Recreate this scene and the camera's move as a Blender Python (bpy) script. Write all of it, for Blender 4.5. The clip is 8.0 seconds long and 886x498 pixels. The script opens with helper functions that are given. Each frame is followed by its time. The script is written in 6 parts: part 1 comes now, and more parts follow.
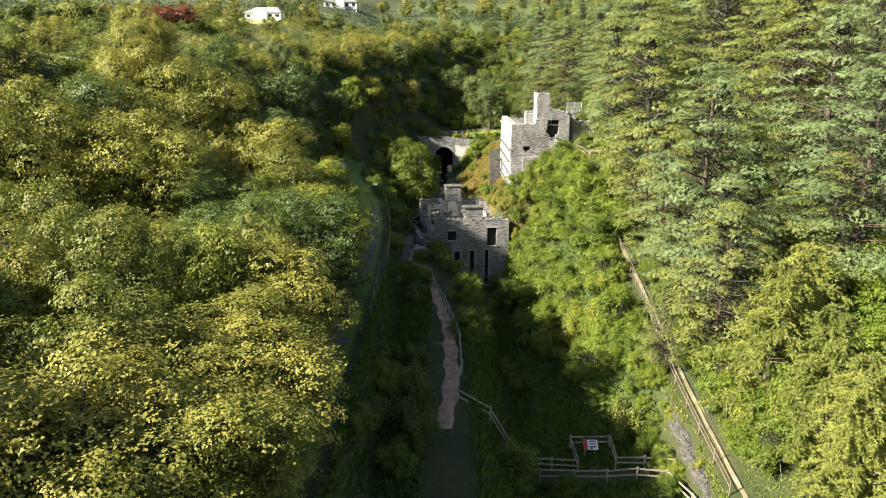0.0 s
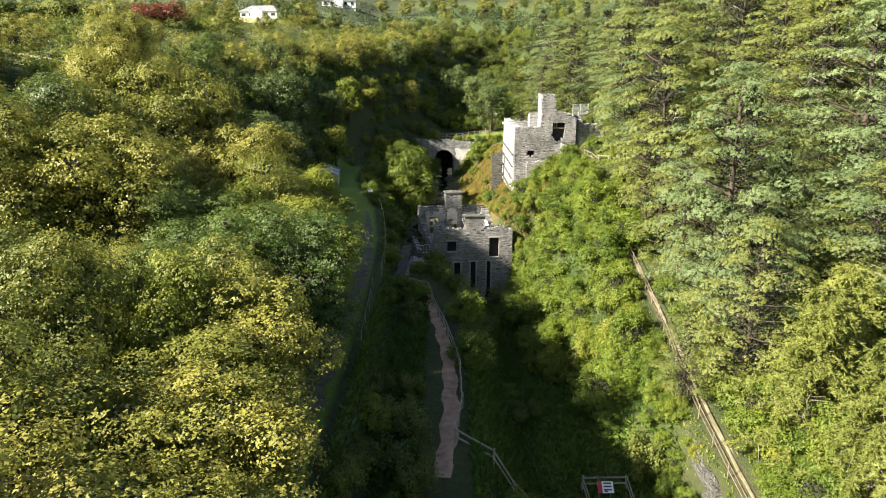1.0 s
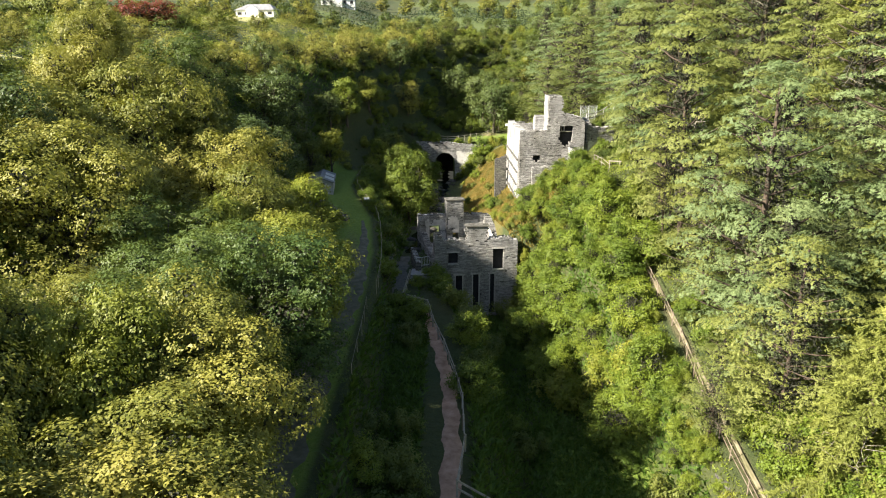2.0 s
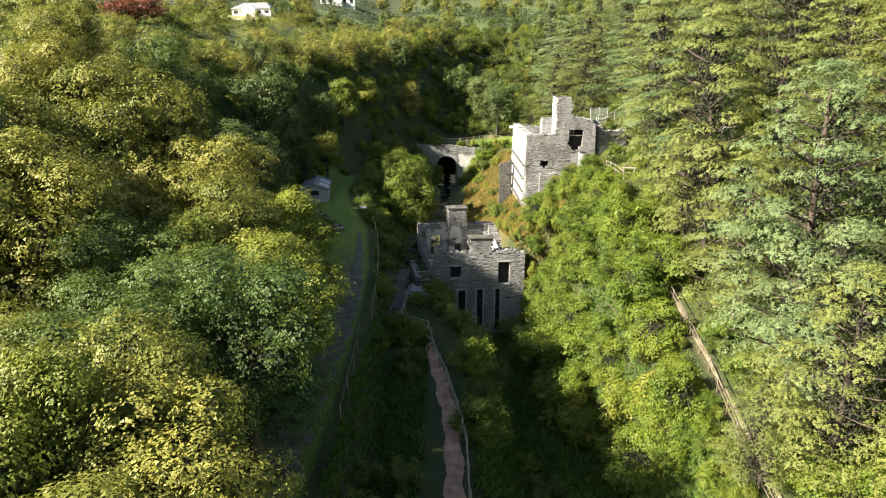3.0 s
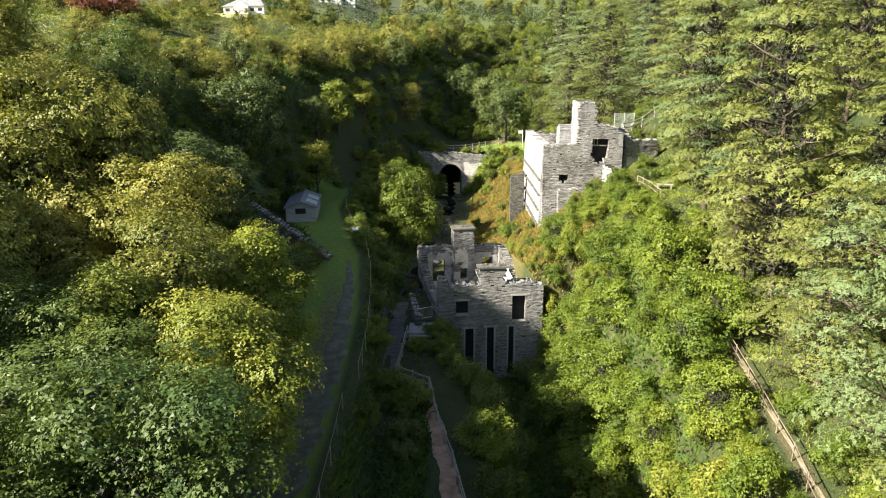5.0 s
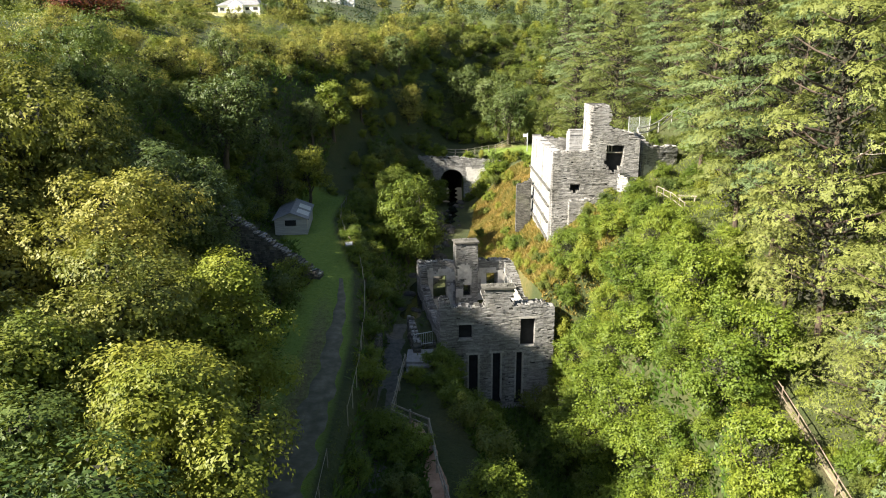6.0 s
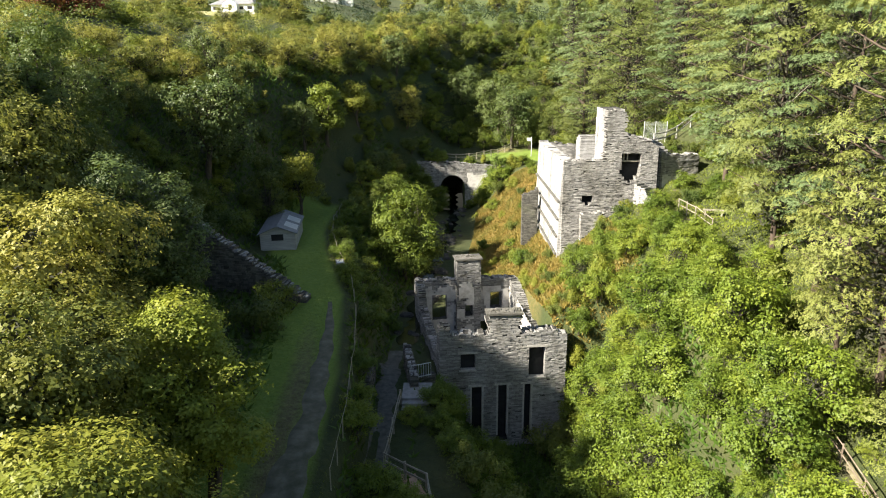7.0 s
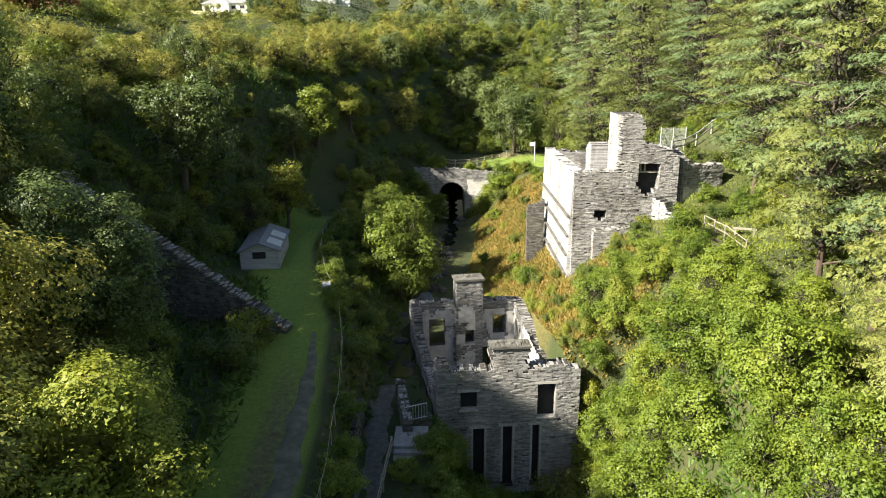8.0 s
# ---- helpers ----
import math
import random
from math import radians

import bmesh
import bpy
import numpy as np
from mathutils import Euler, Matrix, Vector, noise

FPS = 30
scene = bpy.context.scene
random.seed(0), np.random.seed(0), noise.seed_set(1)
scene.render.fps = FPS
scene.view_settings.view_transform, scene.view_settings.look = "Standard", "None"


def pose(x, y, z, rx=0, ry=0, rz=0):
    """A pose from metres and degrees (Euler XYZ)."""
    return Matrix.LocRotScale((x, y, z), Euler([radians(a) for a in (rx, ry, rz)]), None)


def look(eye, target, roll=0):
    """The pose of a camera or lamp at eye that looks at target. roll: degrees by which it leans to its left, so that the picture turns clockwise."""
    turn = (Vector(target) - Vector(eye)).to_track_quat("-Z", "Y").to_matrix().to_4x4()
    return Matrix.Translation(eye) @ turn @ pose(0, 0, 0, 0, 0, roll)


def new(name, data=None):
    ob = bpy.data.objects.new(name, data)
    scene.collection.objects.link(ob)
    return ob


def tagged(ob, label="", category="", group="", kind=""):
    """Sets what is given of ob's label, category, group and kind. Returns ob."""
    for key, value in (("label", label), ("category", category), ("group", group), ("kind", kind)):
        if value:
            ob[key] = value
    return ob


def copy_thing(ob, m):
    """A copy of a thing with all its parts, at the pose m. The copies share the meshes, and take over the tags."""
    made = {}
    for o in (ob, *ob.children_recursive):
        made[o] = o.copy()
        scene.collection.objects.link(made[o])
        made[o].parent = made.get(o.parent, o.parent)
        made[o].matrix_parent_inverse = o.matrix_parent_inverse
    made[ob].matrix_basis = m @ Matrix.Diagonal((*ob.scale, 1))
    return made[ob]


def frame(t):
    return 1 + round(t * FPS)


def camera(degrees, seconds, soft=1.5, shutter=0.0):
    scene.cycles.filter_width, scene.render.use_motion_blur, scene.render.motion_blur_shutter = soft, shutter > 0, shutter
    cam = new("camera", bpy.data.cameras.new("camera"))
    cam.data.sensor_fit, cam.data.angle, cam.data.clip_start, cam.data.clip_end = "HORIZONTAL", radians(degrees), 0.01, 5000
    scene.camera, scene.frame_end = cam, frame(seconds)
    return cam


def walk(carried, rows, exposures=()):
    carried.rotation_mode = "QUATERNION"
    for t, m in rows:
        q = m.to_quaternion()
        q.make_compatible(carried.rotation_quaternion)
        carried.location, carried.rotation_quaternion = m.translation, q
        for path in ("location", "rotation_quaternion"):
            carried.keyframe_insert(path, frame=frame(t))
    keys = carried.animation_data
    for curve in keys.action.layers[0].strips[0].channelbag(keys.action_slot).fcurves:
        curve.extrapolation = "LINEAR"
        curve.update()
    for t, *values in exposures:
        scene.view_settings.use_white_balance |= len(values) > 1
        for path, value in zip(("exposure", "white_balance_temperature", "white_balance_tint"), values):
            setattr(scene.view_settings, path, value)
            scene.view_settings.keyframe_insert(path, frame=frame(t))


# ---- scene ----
cam = camera(68.37, 8.0, soft=1.0)
ROWS = [
    (0.00, 0.250, -0.200, 32.750, 73.974, 0.137, 0.017),
    (0.50, 0.350, 2.224, 32.734, 73.968, 0.157, 0.037),
    (1.00, 0.417, 4.649, 32.716, 73.963, 0.181, 0.071),
    (1.50, 0.456, 7.076, 32.697, 73.958, 0.209, 0.116),
    (2.25, 0.471, 10.726, 32.666, 73.952, 0.256, 0.198),
    (3.00, 0.445, 14.397, 32.632, 73.951, 0.307, 0.291),
    (3.50, 0.412, 16.859, 32.609, 73.953, 0.342, 0.355),
    (4.00, 0.372, 19.336, 32.585, 73.959, 0.377, 0.418),
    (4.50, 0.328, 21.831, 32.562, 73.968, 0.411, 0.477),
    (5.25, 0.264, 25.612, 32.527, 73.991, 0.459, 0.553),
    (6.00, 0.214, 29.446, 32.495, 74.026, 0.501, 0.608),
    (6.50, 0.196, 32.037, 32.474, 74.057, 0.524, 0.629),
    (7.00, 0.195, 34.657, 32.455, 74.095, 0.544, 0.634),
    (7.50, 0.215, 37.310, 32.437, 74.140, 0.558, 0.621),
    (8.00, 0.260, 39.999, 32.421, 74.193, 0.566, 0.588),
]
walk(cam, [(t, pose(*row)) for t, *row in ROWS])

# ---- light ----
SUN_ELEVATION, SUN_AZIMUTH = radians(35), radians(246)      # azimuth clockwise from +y
sun_way = Vector((math.sin(SUN_AZIMUTH) * math.cos(SUN_ELEVATION), math.cos(SUN_AZIMUTH) * math.cos(SUN_ELEVATION), math.sin(SUN_ELEVATION)))
world = bpy.data.worlds.new("sky")
scene.world = world
world.use_nodes = True
sky = world.node_tree.nodes.new("ShaderNodeTexSky")
sky.sky_type, sky.sun_disc = "NISHITA", False
sky.sun_elevation, sky.sun_rotation = SUN_ELEVATION, SUN_AZIMUTH
sky.air_density, sky.dust_density = 1.0, 1.2
back = world.node_tree.nodes["Background"]
back.inputs["Strength"].default_value = 0.052
world.node_tree.links.new(sky.outputs[0], back.inputs["Color"])
lamp = bpy.data.lights.new("sun", "SUN")
lamp.energy, lamp.angle, lamp.color = 5.3, radians(0.5), (1.0, 0.92, 0.78)
new("sun", lamp).matrix_world = look(sun_way * 400, (0, 0, 0))
scene.view_settings.exposure = 1.67


# ---- materials ----
def rgb(*c):
    return (*c, 1.0)


def material(name):
    m = bpy.data.materials.new(name)
    m.use_nodes = True
    nt = m.node_tree
    return m, nt, nt.nodes["Principled BSDF"]


def node(nt, kind, **sockets):
    n = nt.nodes.new("ShaderNode" + kind)
    for k, v in sockets.items():
        n.inputs[k.replace("_", " ")].default_value = v
    return n


def ramp(nt, fac, stops, mode="LINEAR"):
    r = nt.nodes.new("ShaderNodeValToRGB")
    r.color_ramp.interpolation = mode
    el = r.color_ramp.elements
    while len(el) < len(stops):
        el.new(0.5)
    for e, (at, c) in zip(el, stops):
        e.position, e.color = at, rgb(*c)
    nt.links.new(fac, r.inputs[0])
    return r.outputs[0]


def mixed(nt, a, b, fac, mode="MIX"):
    m = nt.nodes.new("ShaderNodeMix")
    m.data_type, m.blend_type = "RGBA", mode
    for sock, v in ((m.inputs["Factor"], fac), (m.inputs["A"], a), (m.inputs["B"], b)):
        if isinstance(v, (int, float, tuple)):
            sock.default_value = v
        else:
            nt.links.new(v, sock)
    return m.outputs["Result"]


def noise_tex(nt, scale, detail=4.0, rough=0.55, stretch=None, world_space=True):
    n = node(nt, "TexNoise", Scale=scale, Detail=detail, Roughness=rough)
    src = nt.nodes.new("ShaderNodeNewGeometry").outputs["Position"] if world_space else nt.nodes.new("ShaderNodeTexCoord").outputs["Object"]
    if stretch:
        mp = nt.nodes.new("ShaderNodeMapping")
        mp.inputs["Scale"].default_value = stretch
        nt.links.new(src, mp.inputs["Vector"])
        src = mp.outputs[0]
    nt.links.new(src, n.inputs["Vector"])
    return n.outputs["Fac"]


def bump(nt, bsdf, height, strength, distance):
    b = node(nt, "Bump", Strength=strength, Distance=distance)
    nt.links.new(height, b.inputs["Height"])
    nt.links.new(b.outputs[0], bsdf.inputs["Normal"])


def leaf_material(name, stops, rough=0.55, through_light=0.27, spread=0.35):
    """Leaves: a colour for each leaf, shifted a little from plant to plant, with light through the blade."""
    m, nt, b = material(name)
    geo = nt.nodes.new("ShaderNodeNewGeometry")
    info = nt.nodes.new("ShaderNodeObjectInfo")
    patch = noise_tex(nt, 0.55, 3.0, 0.6)
    # leaf by leaf, branch by branch and plant by plant
    a = node(nt, "Math"); a.operation = "MULTIPLY"; a.inputs[1].default_value = 0.18
    nt.links.new(geo.outputs["Random Per Island"], a.inputs[0])
    c = node(nt, "Math"); c.operation = "MULTIPLY_ADD"; c.inputs[1].default_value = 0.85
    nt.links.new(patch, c.inputs[0]); nt.links.new(a.outputs[0], c.inputs[2])
    d = node(nt, "Math"); d.operation = "MULTIPLY_ADD"; d.inputs[1].default_value = spread
    nt.links.new(info.outputs["Random"], d.inputs[0]); nt.links.new(c.outputs[0], d.inputs[2])
    e = node(nt, "Math"); e.operation = "SUBTRACT"; e.inputs[1].default_value = 0.24 + spread / 2
    nt.links.new(d.outputs[0], e.inputs[0])
    col = ramp(nt, e.outputs[0], stops)
    nt.links.new(col, b.inputs["Base Color"])
    b.inputs["Roughness"].default_value = rough
    b.inputs["Specular IOR Level"].default_value = 0.35
    tr = nt.nodes.new("ShaderNodeBsdfTranslucent")
    nt.links.new(mixed(nt, col, rgb(0.30, 0.34, 0.03), 0.3), tr.inputs["Color"])
    mx = nt.nodes.new("ShaderNodeMixShader")
    mx.inputs[0].default_value = through_light
    nt.links.new(b.outputs[0], mx.inputs[1]); nt.links.new(tr.outputs[0], mx.inputs[2])
    nt.links.new(mx.outputs[0], nt.nodes["Material Output"].inputs["Surface"])
    return m


LEAF_OAK = leaf_material("oak leaves", [(0.0, (0.125, 0.150, 0.028)), (0.30, (0.265, 0.262, 0.046)), (0.65, (0.385, 0.340, 0.076)), (0.9, (0.47, 0.335, 0.100)), (1.0, (0.48, 0.27, 0.100))])
LEAF_GREEN = leaf_material("hazel leaves", [(0.0, (0.090, 0.135, 0.016)), (0.35, (0.205, 0.250, 0.030)), (0.7, (0.330, 0.335, 0.042)), (1.0, (0.43, 0.35, 0.05))])
LEAF_HAZEL = leaf_material("bright hazel leaves", [(0.0, (0.072, 0.122, 0.014)), (0.35, (0.165, 0.222, 0.024)), (0.7, (0.275, 0.300, 0.036)), (1.0, (0.40, 0.33, 0.05))])
LEAF_DARK = leaf_material("sycamore leaves", [(0.0, (0.055, 0.095, 0.020)), (0.45, (0.155, 0.182, 0.034)), (1.0, (0.29, 0.275, 0.06))], 0.58)
LEAF_SYCAMORE = leaf_material("deep green sycamore leaves", [(0.0, (0.042, 0.085, 0.018)), (0.45, (0.112, 0.158, 0.032)), (1.0, (0.225, 0.245, 0.055))], 0.55)
LEAF_GOLD = leaf_material("yellowing leaves", [(0.0, (0.12, 0.16, 0.018)), (0.4, (0.235, 0.252, 0.033)), (0.8, (0.335, 0.305, 0.043)), (1.0, (0.39, 0.29, 0.06))])
LEAF_RED = leaf_material("copper leaves", [(0.0, (0.14, 0.025, 0.018)), (1.0, (0.34, 0.07, 0.05))])
LEAF_PINE = leaf_material("pine needles", [(0.0, (0.105, 0.132, 0.030)), (0.4, (0.215, 0.240, 0.056)), (0.75, (0.320, 0.320, 0.084)), (1.0, (0.42, 0.355, 0.105))], 0.6, 0.25, 0.45)
LEAF_BLUE = leaf_material("blue-green needles", [(0.0, (0.090, 0.140, 0.050)), (0.4, (0.195, 0.255, 0.100)), (0.75, (0.295, 0.345, 0.145)), (1.0, (0.38, 0.38, 0.14))], 0.6, 0.25, 0.4)
LEAF_LARCH = leaf_material("larch needles", [(0.0, (0.150, 0.180, 0.036)), (0.5, (0.305, 0.325, 0.072)), (1.0, (0.45, 0.41, 0.125))], 0.6, 0.3)
LEAF_FERN = leaf_material("bracken fronds", [(0.0, (0.040, 0.090, 0.014)), (0.5, (0.095, 0.165, 0.022)), (0.9, (0.19, 0.21, 0.04)), (1.0, (0.24, 0.14, 0.04))])
LEAF_ASH = leaf_material("grey-green ash leaves", [(0.0, (0.070, 0.110, 0.028)), (0.45, (0.155, 0.198, 0.056)), (0.8, (0.245, 0.268, 0.088)), (1.0, (0.32, 0.31, 0.10))], 0.5)
# cloud shade and haze of the far hills put into the leaf colour
LEAF_FAR = leaf_material("far woods", [(0.0, (0.022, 0.040, 0.022)), (0.5, (0.045, 0.075, 0.034)), (1.0, (0.09, 0.11, 0.045))])
LEAF_STRAW = leaf_material("dry grass", [(0.0, (0.15, 0.155, 0.03)), (0.4, (0.36, 0.245, 0.07)), (1.0, (0.48, 0.26, 0.08))])


def bark_material(name, dark, light):
    m, nt, b = material(name)
    f = noise_tex(nt, 6.0, 5.0, 0.65, (1, 1, 0.25))
    nt.links.new(ramp(nt, f, [(0.3, dark), (0.7, light)]), b.inputs["Base Color"])
    b.inputs["Roughness"].default_value = 0.9
    bump(nt, b, f, 0.6, 0.05)
    return m


BARK = bark_material("bark", (0.045, 0.035, 0.025), (0.14, 0.115, 0.085))
BARK_PINE = bark_material("pine bark", (0.04, 0.030, 0.022), (0.12, 0.085, 0.06))
# filler twigs: the shade of a crown's heart put into the colour
TWIG_SHADE = bark_material("twig filler in shade colour", (0.020, 0.022, 0.012), (0.05, 0.05, 0.028))
BARK_DEAD = bark_material("dead branches", (0.20, 0.17, 0.13), (0.42, 0.38, 0.31))


def stone_material(name, stops, lime, lime_from, tint=(0.62, 0.60, 0.55)):
    """Slate rubble: a shade for each stone, grain, and patches of old lime and lichen."""
    m, nt, b = material(name)
    geo = nt.nodes.new("ShaderNodeNewGeometry")
    grain = noise_tex(nt, 9.0, 6.0, 0.7, (1, 1, 4.0))
    big = noise_tex(nt, 0.45, 4.0, 0.6)
    j = node(nt, "Math"); j.operation = "MULTIPLY_ADD"; j.inputs[1].default_value = 0.55
    nt.links.new(geo.outputs["Random Per Island"], j.inputs[0]); nt.links.new(grain, j.inputs[2])
    k = node(nt, "Math"); k.operation = "SUBTRACT"; k.inputs[1].default_value = 0.28
    nt.links.new(j.outputs[0], k.inputs[0])
    col = ramp(nt, k.outputs[0], stops)
    spots = noise_tex(nt, 5.0, 5.0, 0.7)
    lich = ramp(nt, spots, [(0.58, (0, 0, 0)), (0.70, (0.55, 0.55, 0.55))])
    col = mixed(nt, col, rgb(0.42, 0.42, 0.36), lich)
    limes = ramp(nt, big, [(lime_from, (0, 0, 0)), (lime_from + 0.16, (lime, lime, lime))])
    streak = noise_tex(nt, 1.6, 5.0, 0.7, (1, 1, 0.3))
    limes = mixed(nt, limes, ramp(nt, streak, [(0.3, (0.25, 0.25, 0.25)), (0.6, (1, 1, 1))]), 1.0, "MULTIPLY")
    col = mixed(nt, col, rgb(*tint), limes)
    # thin beds of the slate, and broad weather stains
    beds = noise_tex(nt, 2.2, 3.0, 0.6, (0.5, 0.5, 9.0))
    col = mixed(nt, col, ramp(nt, beds, [(0.36, (0.34, 0.33, 0.32)), (0.50, (0.92, 0.92, 0.92)), (0.62, (1.0, 1.0, 1.0))]), 0.75, "MULTIPLY")
    stain = noise_tex(nt, 0.8, 5.0, 0.65, (1, 1, 0.35))
    col = mixed(nt, col, ramp(nt, stain, [(0.36, (0.55, 0.54, 0.50)), (0.55, (1, 1, 1))]), 0.7, "MULTIPLY")
    nt.links.new(col, b.inputs["Base Color"])
    b.inputs["Roughness"].default_value = 0.9
    bump(nt, b, grain, 0.7, 0.04)
    return m


STONE = stone_material("slate rubble", [(0.0, (0.15, 0.148, 0.146)), (0.4, (0.275, 0.270, 0.262)), (0.75, (0.385, 0.378, 0.36)), (1.0, (0.47, 0.45, 0.415))], 0.55, 0.56)
STONE_PALE = stone_material("pale weathered slate", [(0.0, (0.13, 0.125, 0.118)), (0.35, (0.29, 0.282, 0.268)), (0.7, (0.42, 0.408, 0.385)), (1.0, (0.54, 0.51, 0.465))], 0.6, 0.54)
STONE_LIME = stone_material("limewashed rubble", [(0.0, (0.18, 0.177, 0.175)), (0.5, (0.35, 0.345, 0.335)), (1.0, (0.50, 0.49, 0.47))], 0.85, 0.36, (0.60, 0.595, 0.585))
MORTAR = stone_material("deep joints", [(0.0, (0.03, 0.028, 0.025)), (1.0, (0.09, 0.085, 0.075))], 0.15, 0.6, (0.15, 0.15, 0.1))
STONE_DARK = stone_material("mossy rubble", [(0.0, (0.05, 0.05, 0.04)), (0.5, (0.13, 0.125, 0.11)), (1.0, (0.26, 0.245, 0.21))], 0.35, 0.6, (0.2, 0.22, 0.1))


def plain(name, stops, scale, rough=0.8, stretch=None, strength=0.3, distance=0.02):
    m, nt, b = material(name)
    f = noise_tex(nt, scale, 5.0, 0.6, stretch)
    nt.links.new(ramp(nt, f, stops), b.inputs["Base Color"])
    b.inputs["Roughness"].default_value = rough
    bump(nt, b, f, strength, distance)
    return m


PLASTER = plain("old lime plaster", [(0.3, (0.34, 0.32, 0.29)), (0.5, (0.50, 0.485, 0.455)), (0.7, (0.60, 0.585, 0.555))], 1.8, 0.9)
LINTEL = plain("pale lintel stone", [(0.3, (0.28, 0.27, 0.25)), (0.7, (0.50, 0.48, 0.44))], 5.0, 0.85)
WOOD = plain("weathered fence wood", [(0.3, (0.20, 0.175, 0.135)), (0.7, (0.42, 0.38, 0.30))], 8.0, 0.8, (1, 1, 0.2))
WOOD_BROWN = plain("brown weathered rails", [(0.3, (0.12, 0.085, 0.06)), (0.7, (0.32, 0.26, 0.20))], 3.0, 0.8)
BOARD = plain("weathered boards", [(0.3, (0.30, 0.30, 0.29)), (0.7, (0.50, 0.49, 0.46))], 4.0, 0.75, (0.3, 0.3, 3))
ROOFING = plain("grey felt roofing", [(0.3, (0.12, 0.13, 0.14)), (0.7, (0.24, 0.25, 0.26))], 3.0, 0.6)
ROOFLIGHT = plain("milky roof sheet", [(0.3, (0.45, 0.47, 0.46)), (0.7, (0.62, 0.64, 0.62))], 3.0, 0.35)
DIRT = plain("trodden earth", [(0.3, (0.27, 0.16, 0.10)), (0.55, (0.44, 0.275, 0.185)), (0.75, (0.54, 0.37, 0.27))], 1.7, 0.95, None, 0.6, 0.05)
TRODDEN = plain("dry stony path", [(0.3, (0.11, 0.11, 0.05)), (0.5, (0.19, 0.165, 0.095)), (0.7, (0.31, 0.27, 0.19))], 1.3, 0.95, None, 0.6, 0.05)
GRAVEL = plain("gravel path", [(0.3, (0.07, 0.07, 0.055)), (0.7, (0.17, 0.16, 0.13))], 2.5, 0.95, None, 0.6, 0.05)
LANDING = plain("worn concrete", [(0.3, (0.20, 0.20, 0.19)), (0.7, (0.34, 0.335, 0.32))], 2.2, 0.9)
TRACK = plain("worn gravel track", [(0.3, (0.08, 0.085, 0.045)), (0.5, (0.135, 0.125, 0.08)), (0.7, (0.21, 0.19, 0.135))], 1.6, 0.95, None, 0.6, 0.05)
DRY_FIELD = plain("dry mown grass", [(0.3, (0.28, 0.28, 0.10)), (0.7, (0.46, 0.42, 0.19))], 0.5, 0.95, None, 0.4, 0.05)
WHITE = plain("white render", [(0.3, (0.70, 0.69, 0.66)), (0.7, (0.82, 0.81, 0.78))], 1.0, 0.7)
SLATE_ROOF = plain("slate roof", [(0.3, (0.16, 0.16, 0.17)), (0.7, (0.30, 0.30, 0.31))], 1.5, 0.6)
# near-black colour stands in for the shade behind openings and panes
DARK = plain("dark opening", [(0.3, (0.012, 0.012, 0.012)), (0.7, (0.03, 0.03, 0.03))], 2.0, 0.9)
STEEL = plain("galvanised steel", [(0.3, (0.40, 0.42, 0.42)), (0.7, (0.58, 0.60, 0.60))], 6.0, 0.45)
SIGN_WHITE = plain("white sign face", [(0.3, (0.72, 0.71, 0.68)), (0.7, (0.80, 0.79, 0.76))], 3.0, 0.5)
SIGN_RED = plain("red sign face", [(0.3, (0.40, 0.03, 0.03)), (0.7, (0.50, 0.05, 0.04))], 3.0, 0.5)
SIGN_INK = plain("dark print", [(0.3, (0.04, 0.04, 0.04)), (0.7, (0.07, 0.07, 0.07))], 3.0, 0.5)


def ground_material():
    m, nt, b = material("rough ground")
    at = nt.nodes.new("ShaderNodeAttribute"); at.attribute_name = "cover"
    sep = nt.nodes.new("ShaderNodeSeparateColor")
    nt.links.new(at.outputs["Color"], sep.inputs[0])
    fine = noise_tex(nt, 3.0, 6.0, 0.7)
    wide = noise_tex(nt, 0.10, 6.0, 0.65)
    scrub = mixed(nt, ramp(nt, fine, [(0.3, (0.020, 0.036, 0.010)), (0.6, (0.055, 0.075, 0.018)), (0.8, (0.10, 0.085, 0.035))]),
                  ramp(nt, wide, [(0.35, (0.035, 0.06, 0.012)), (0.65, (0.11, 0.10, 0.035))]), 0.45)
    lawn = ramp(nt, fine, [(0.3, (0.13, 0.21, 0.025)), (0.6, (0.21, 0.29, 0.04)), (0.85, (0.31, 0.32, 0.08))])
    earth = ramp(nt, fine, [(0.3, (0.10, 0.07, 0.04)), (0.7, (0.26, 0.19, 0.12))])
    straw = ramp(nt, fine, [(0.3, (0.06, 0.075, 0.016)), (0.55, (0.15, 0.13, 0.04)), (0.8, (0.24, 0.15, 0.06))])
    col = scrub
    for ch, layer in (("Red", lawn), ("Green", earth), ("Blue", straw)):
        mul = node(nt, "Math"); mul.operation = "MULTIPLY_ADD"; mul.inputs[1].default_value = 1.7
        nt.links.new(sep.outputs[ch], mul.inputs[0])
        sub = node(nt, "Math"); sub.operation = "SUBTRACT"; sub.use_clamp = True
        nt.links.new(mul.outputs[0], sub.inputs[0]); nt.links.new(fine, sub.inputs[1])
        mul.inputs[2].default_value = 0.0
        col = mixed(nt, col, layer, sub.outputs[0])
    nt.links.new(col, b.inputs["Base Color"])
    b.inputs["Roughness"].default_value = 0.95
    bump(nt, b, fine, 1.0, 0.25)
    return m


GROUND = ground_material()


# ---- mesh tools ----
def link_mesh(name, verts, faces, mat, smooth=False):
    me = bpy.data.meshes.new(name)
    me.from_pydata([tuple(v) for v in verts], [], faces)
    me.materials.append(mat)
    if smooth:
        me.shade_smooth()
    me.update()
    return me


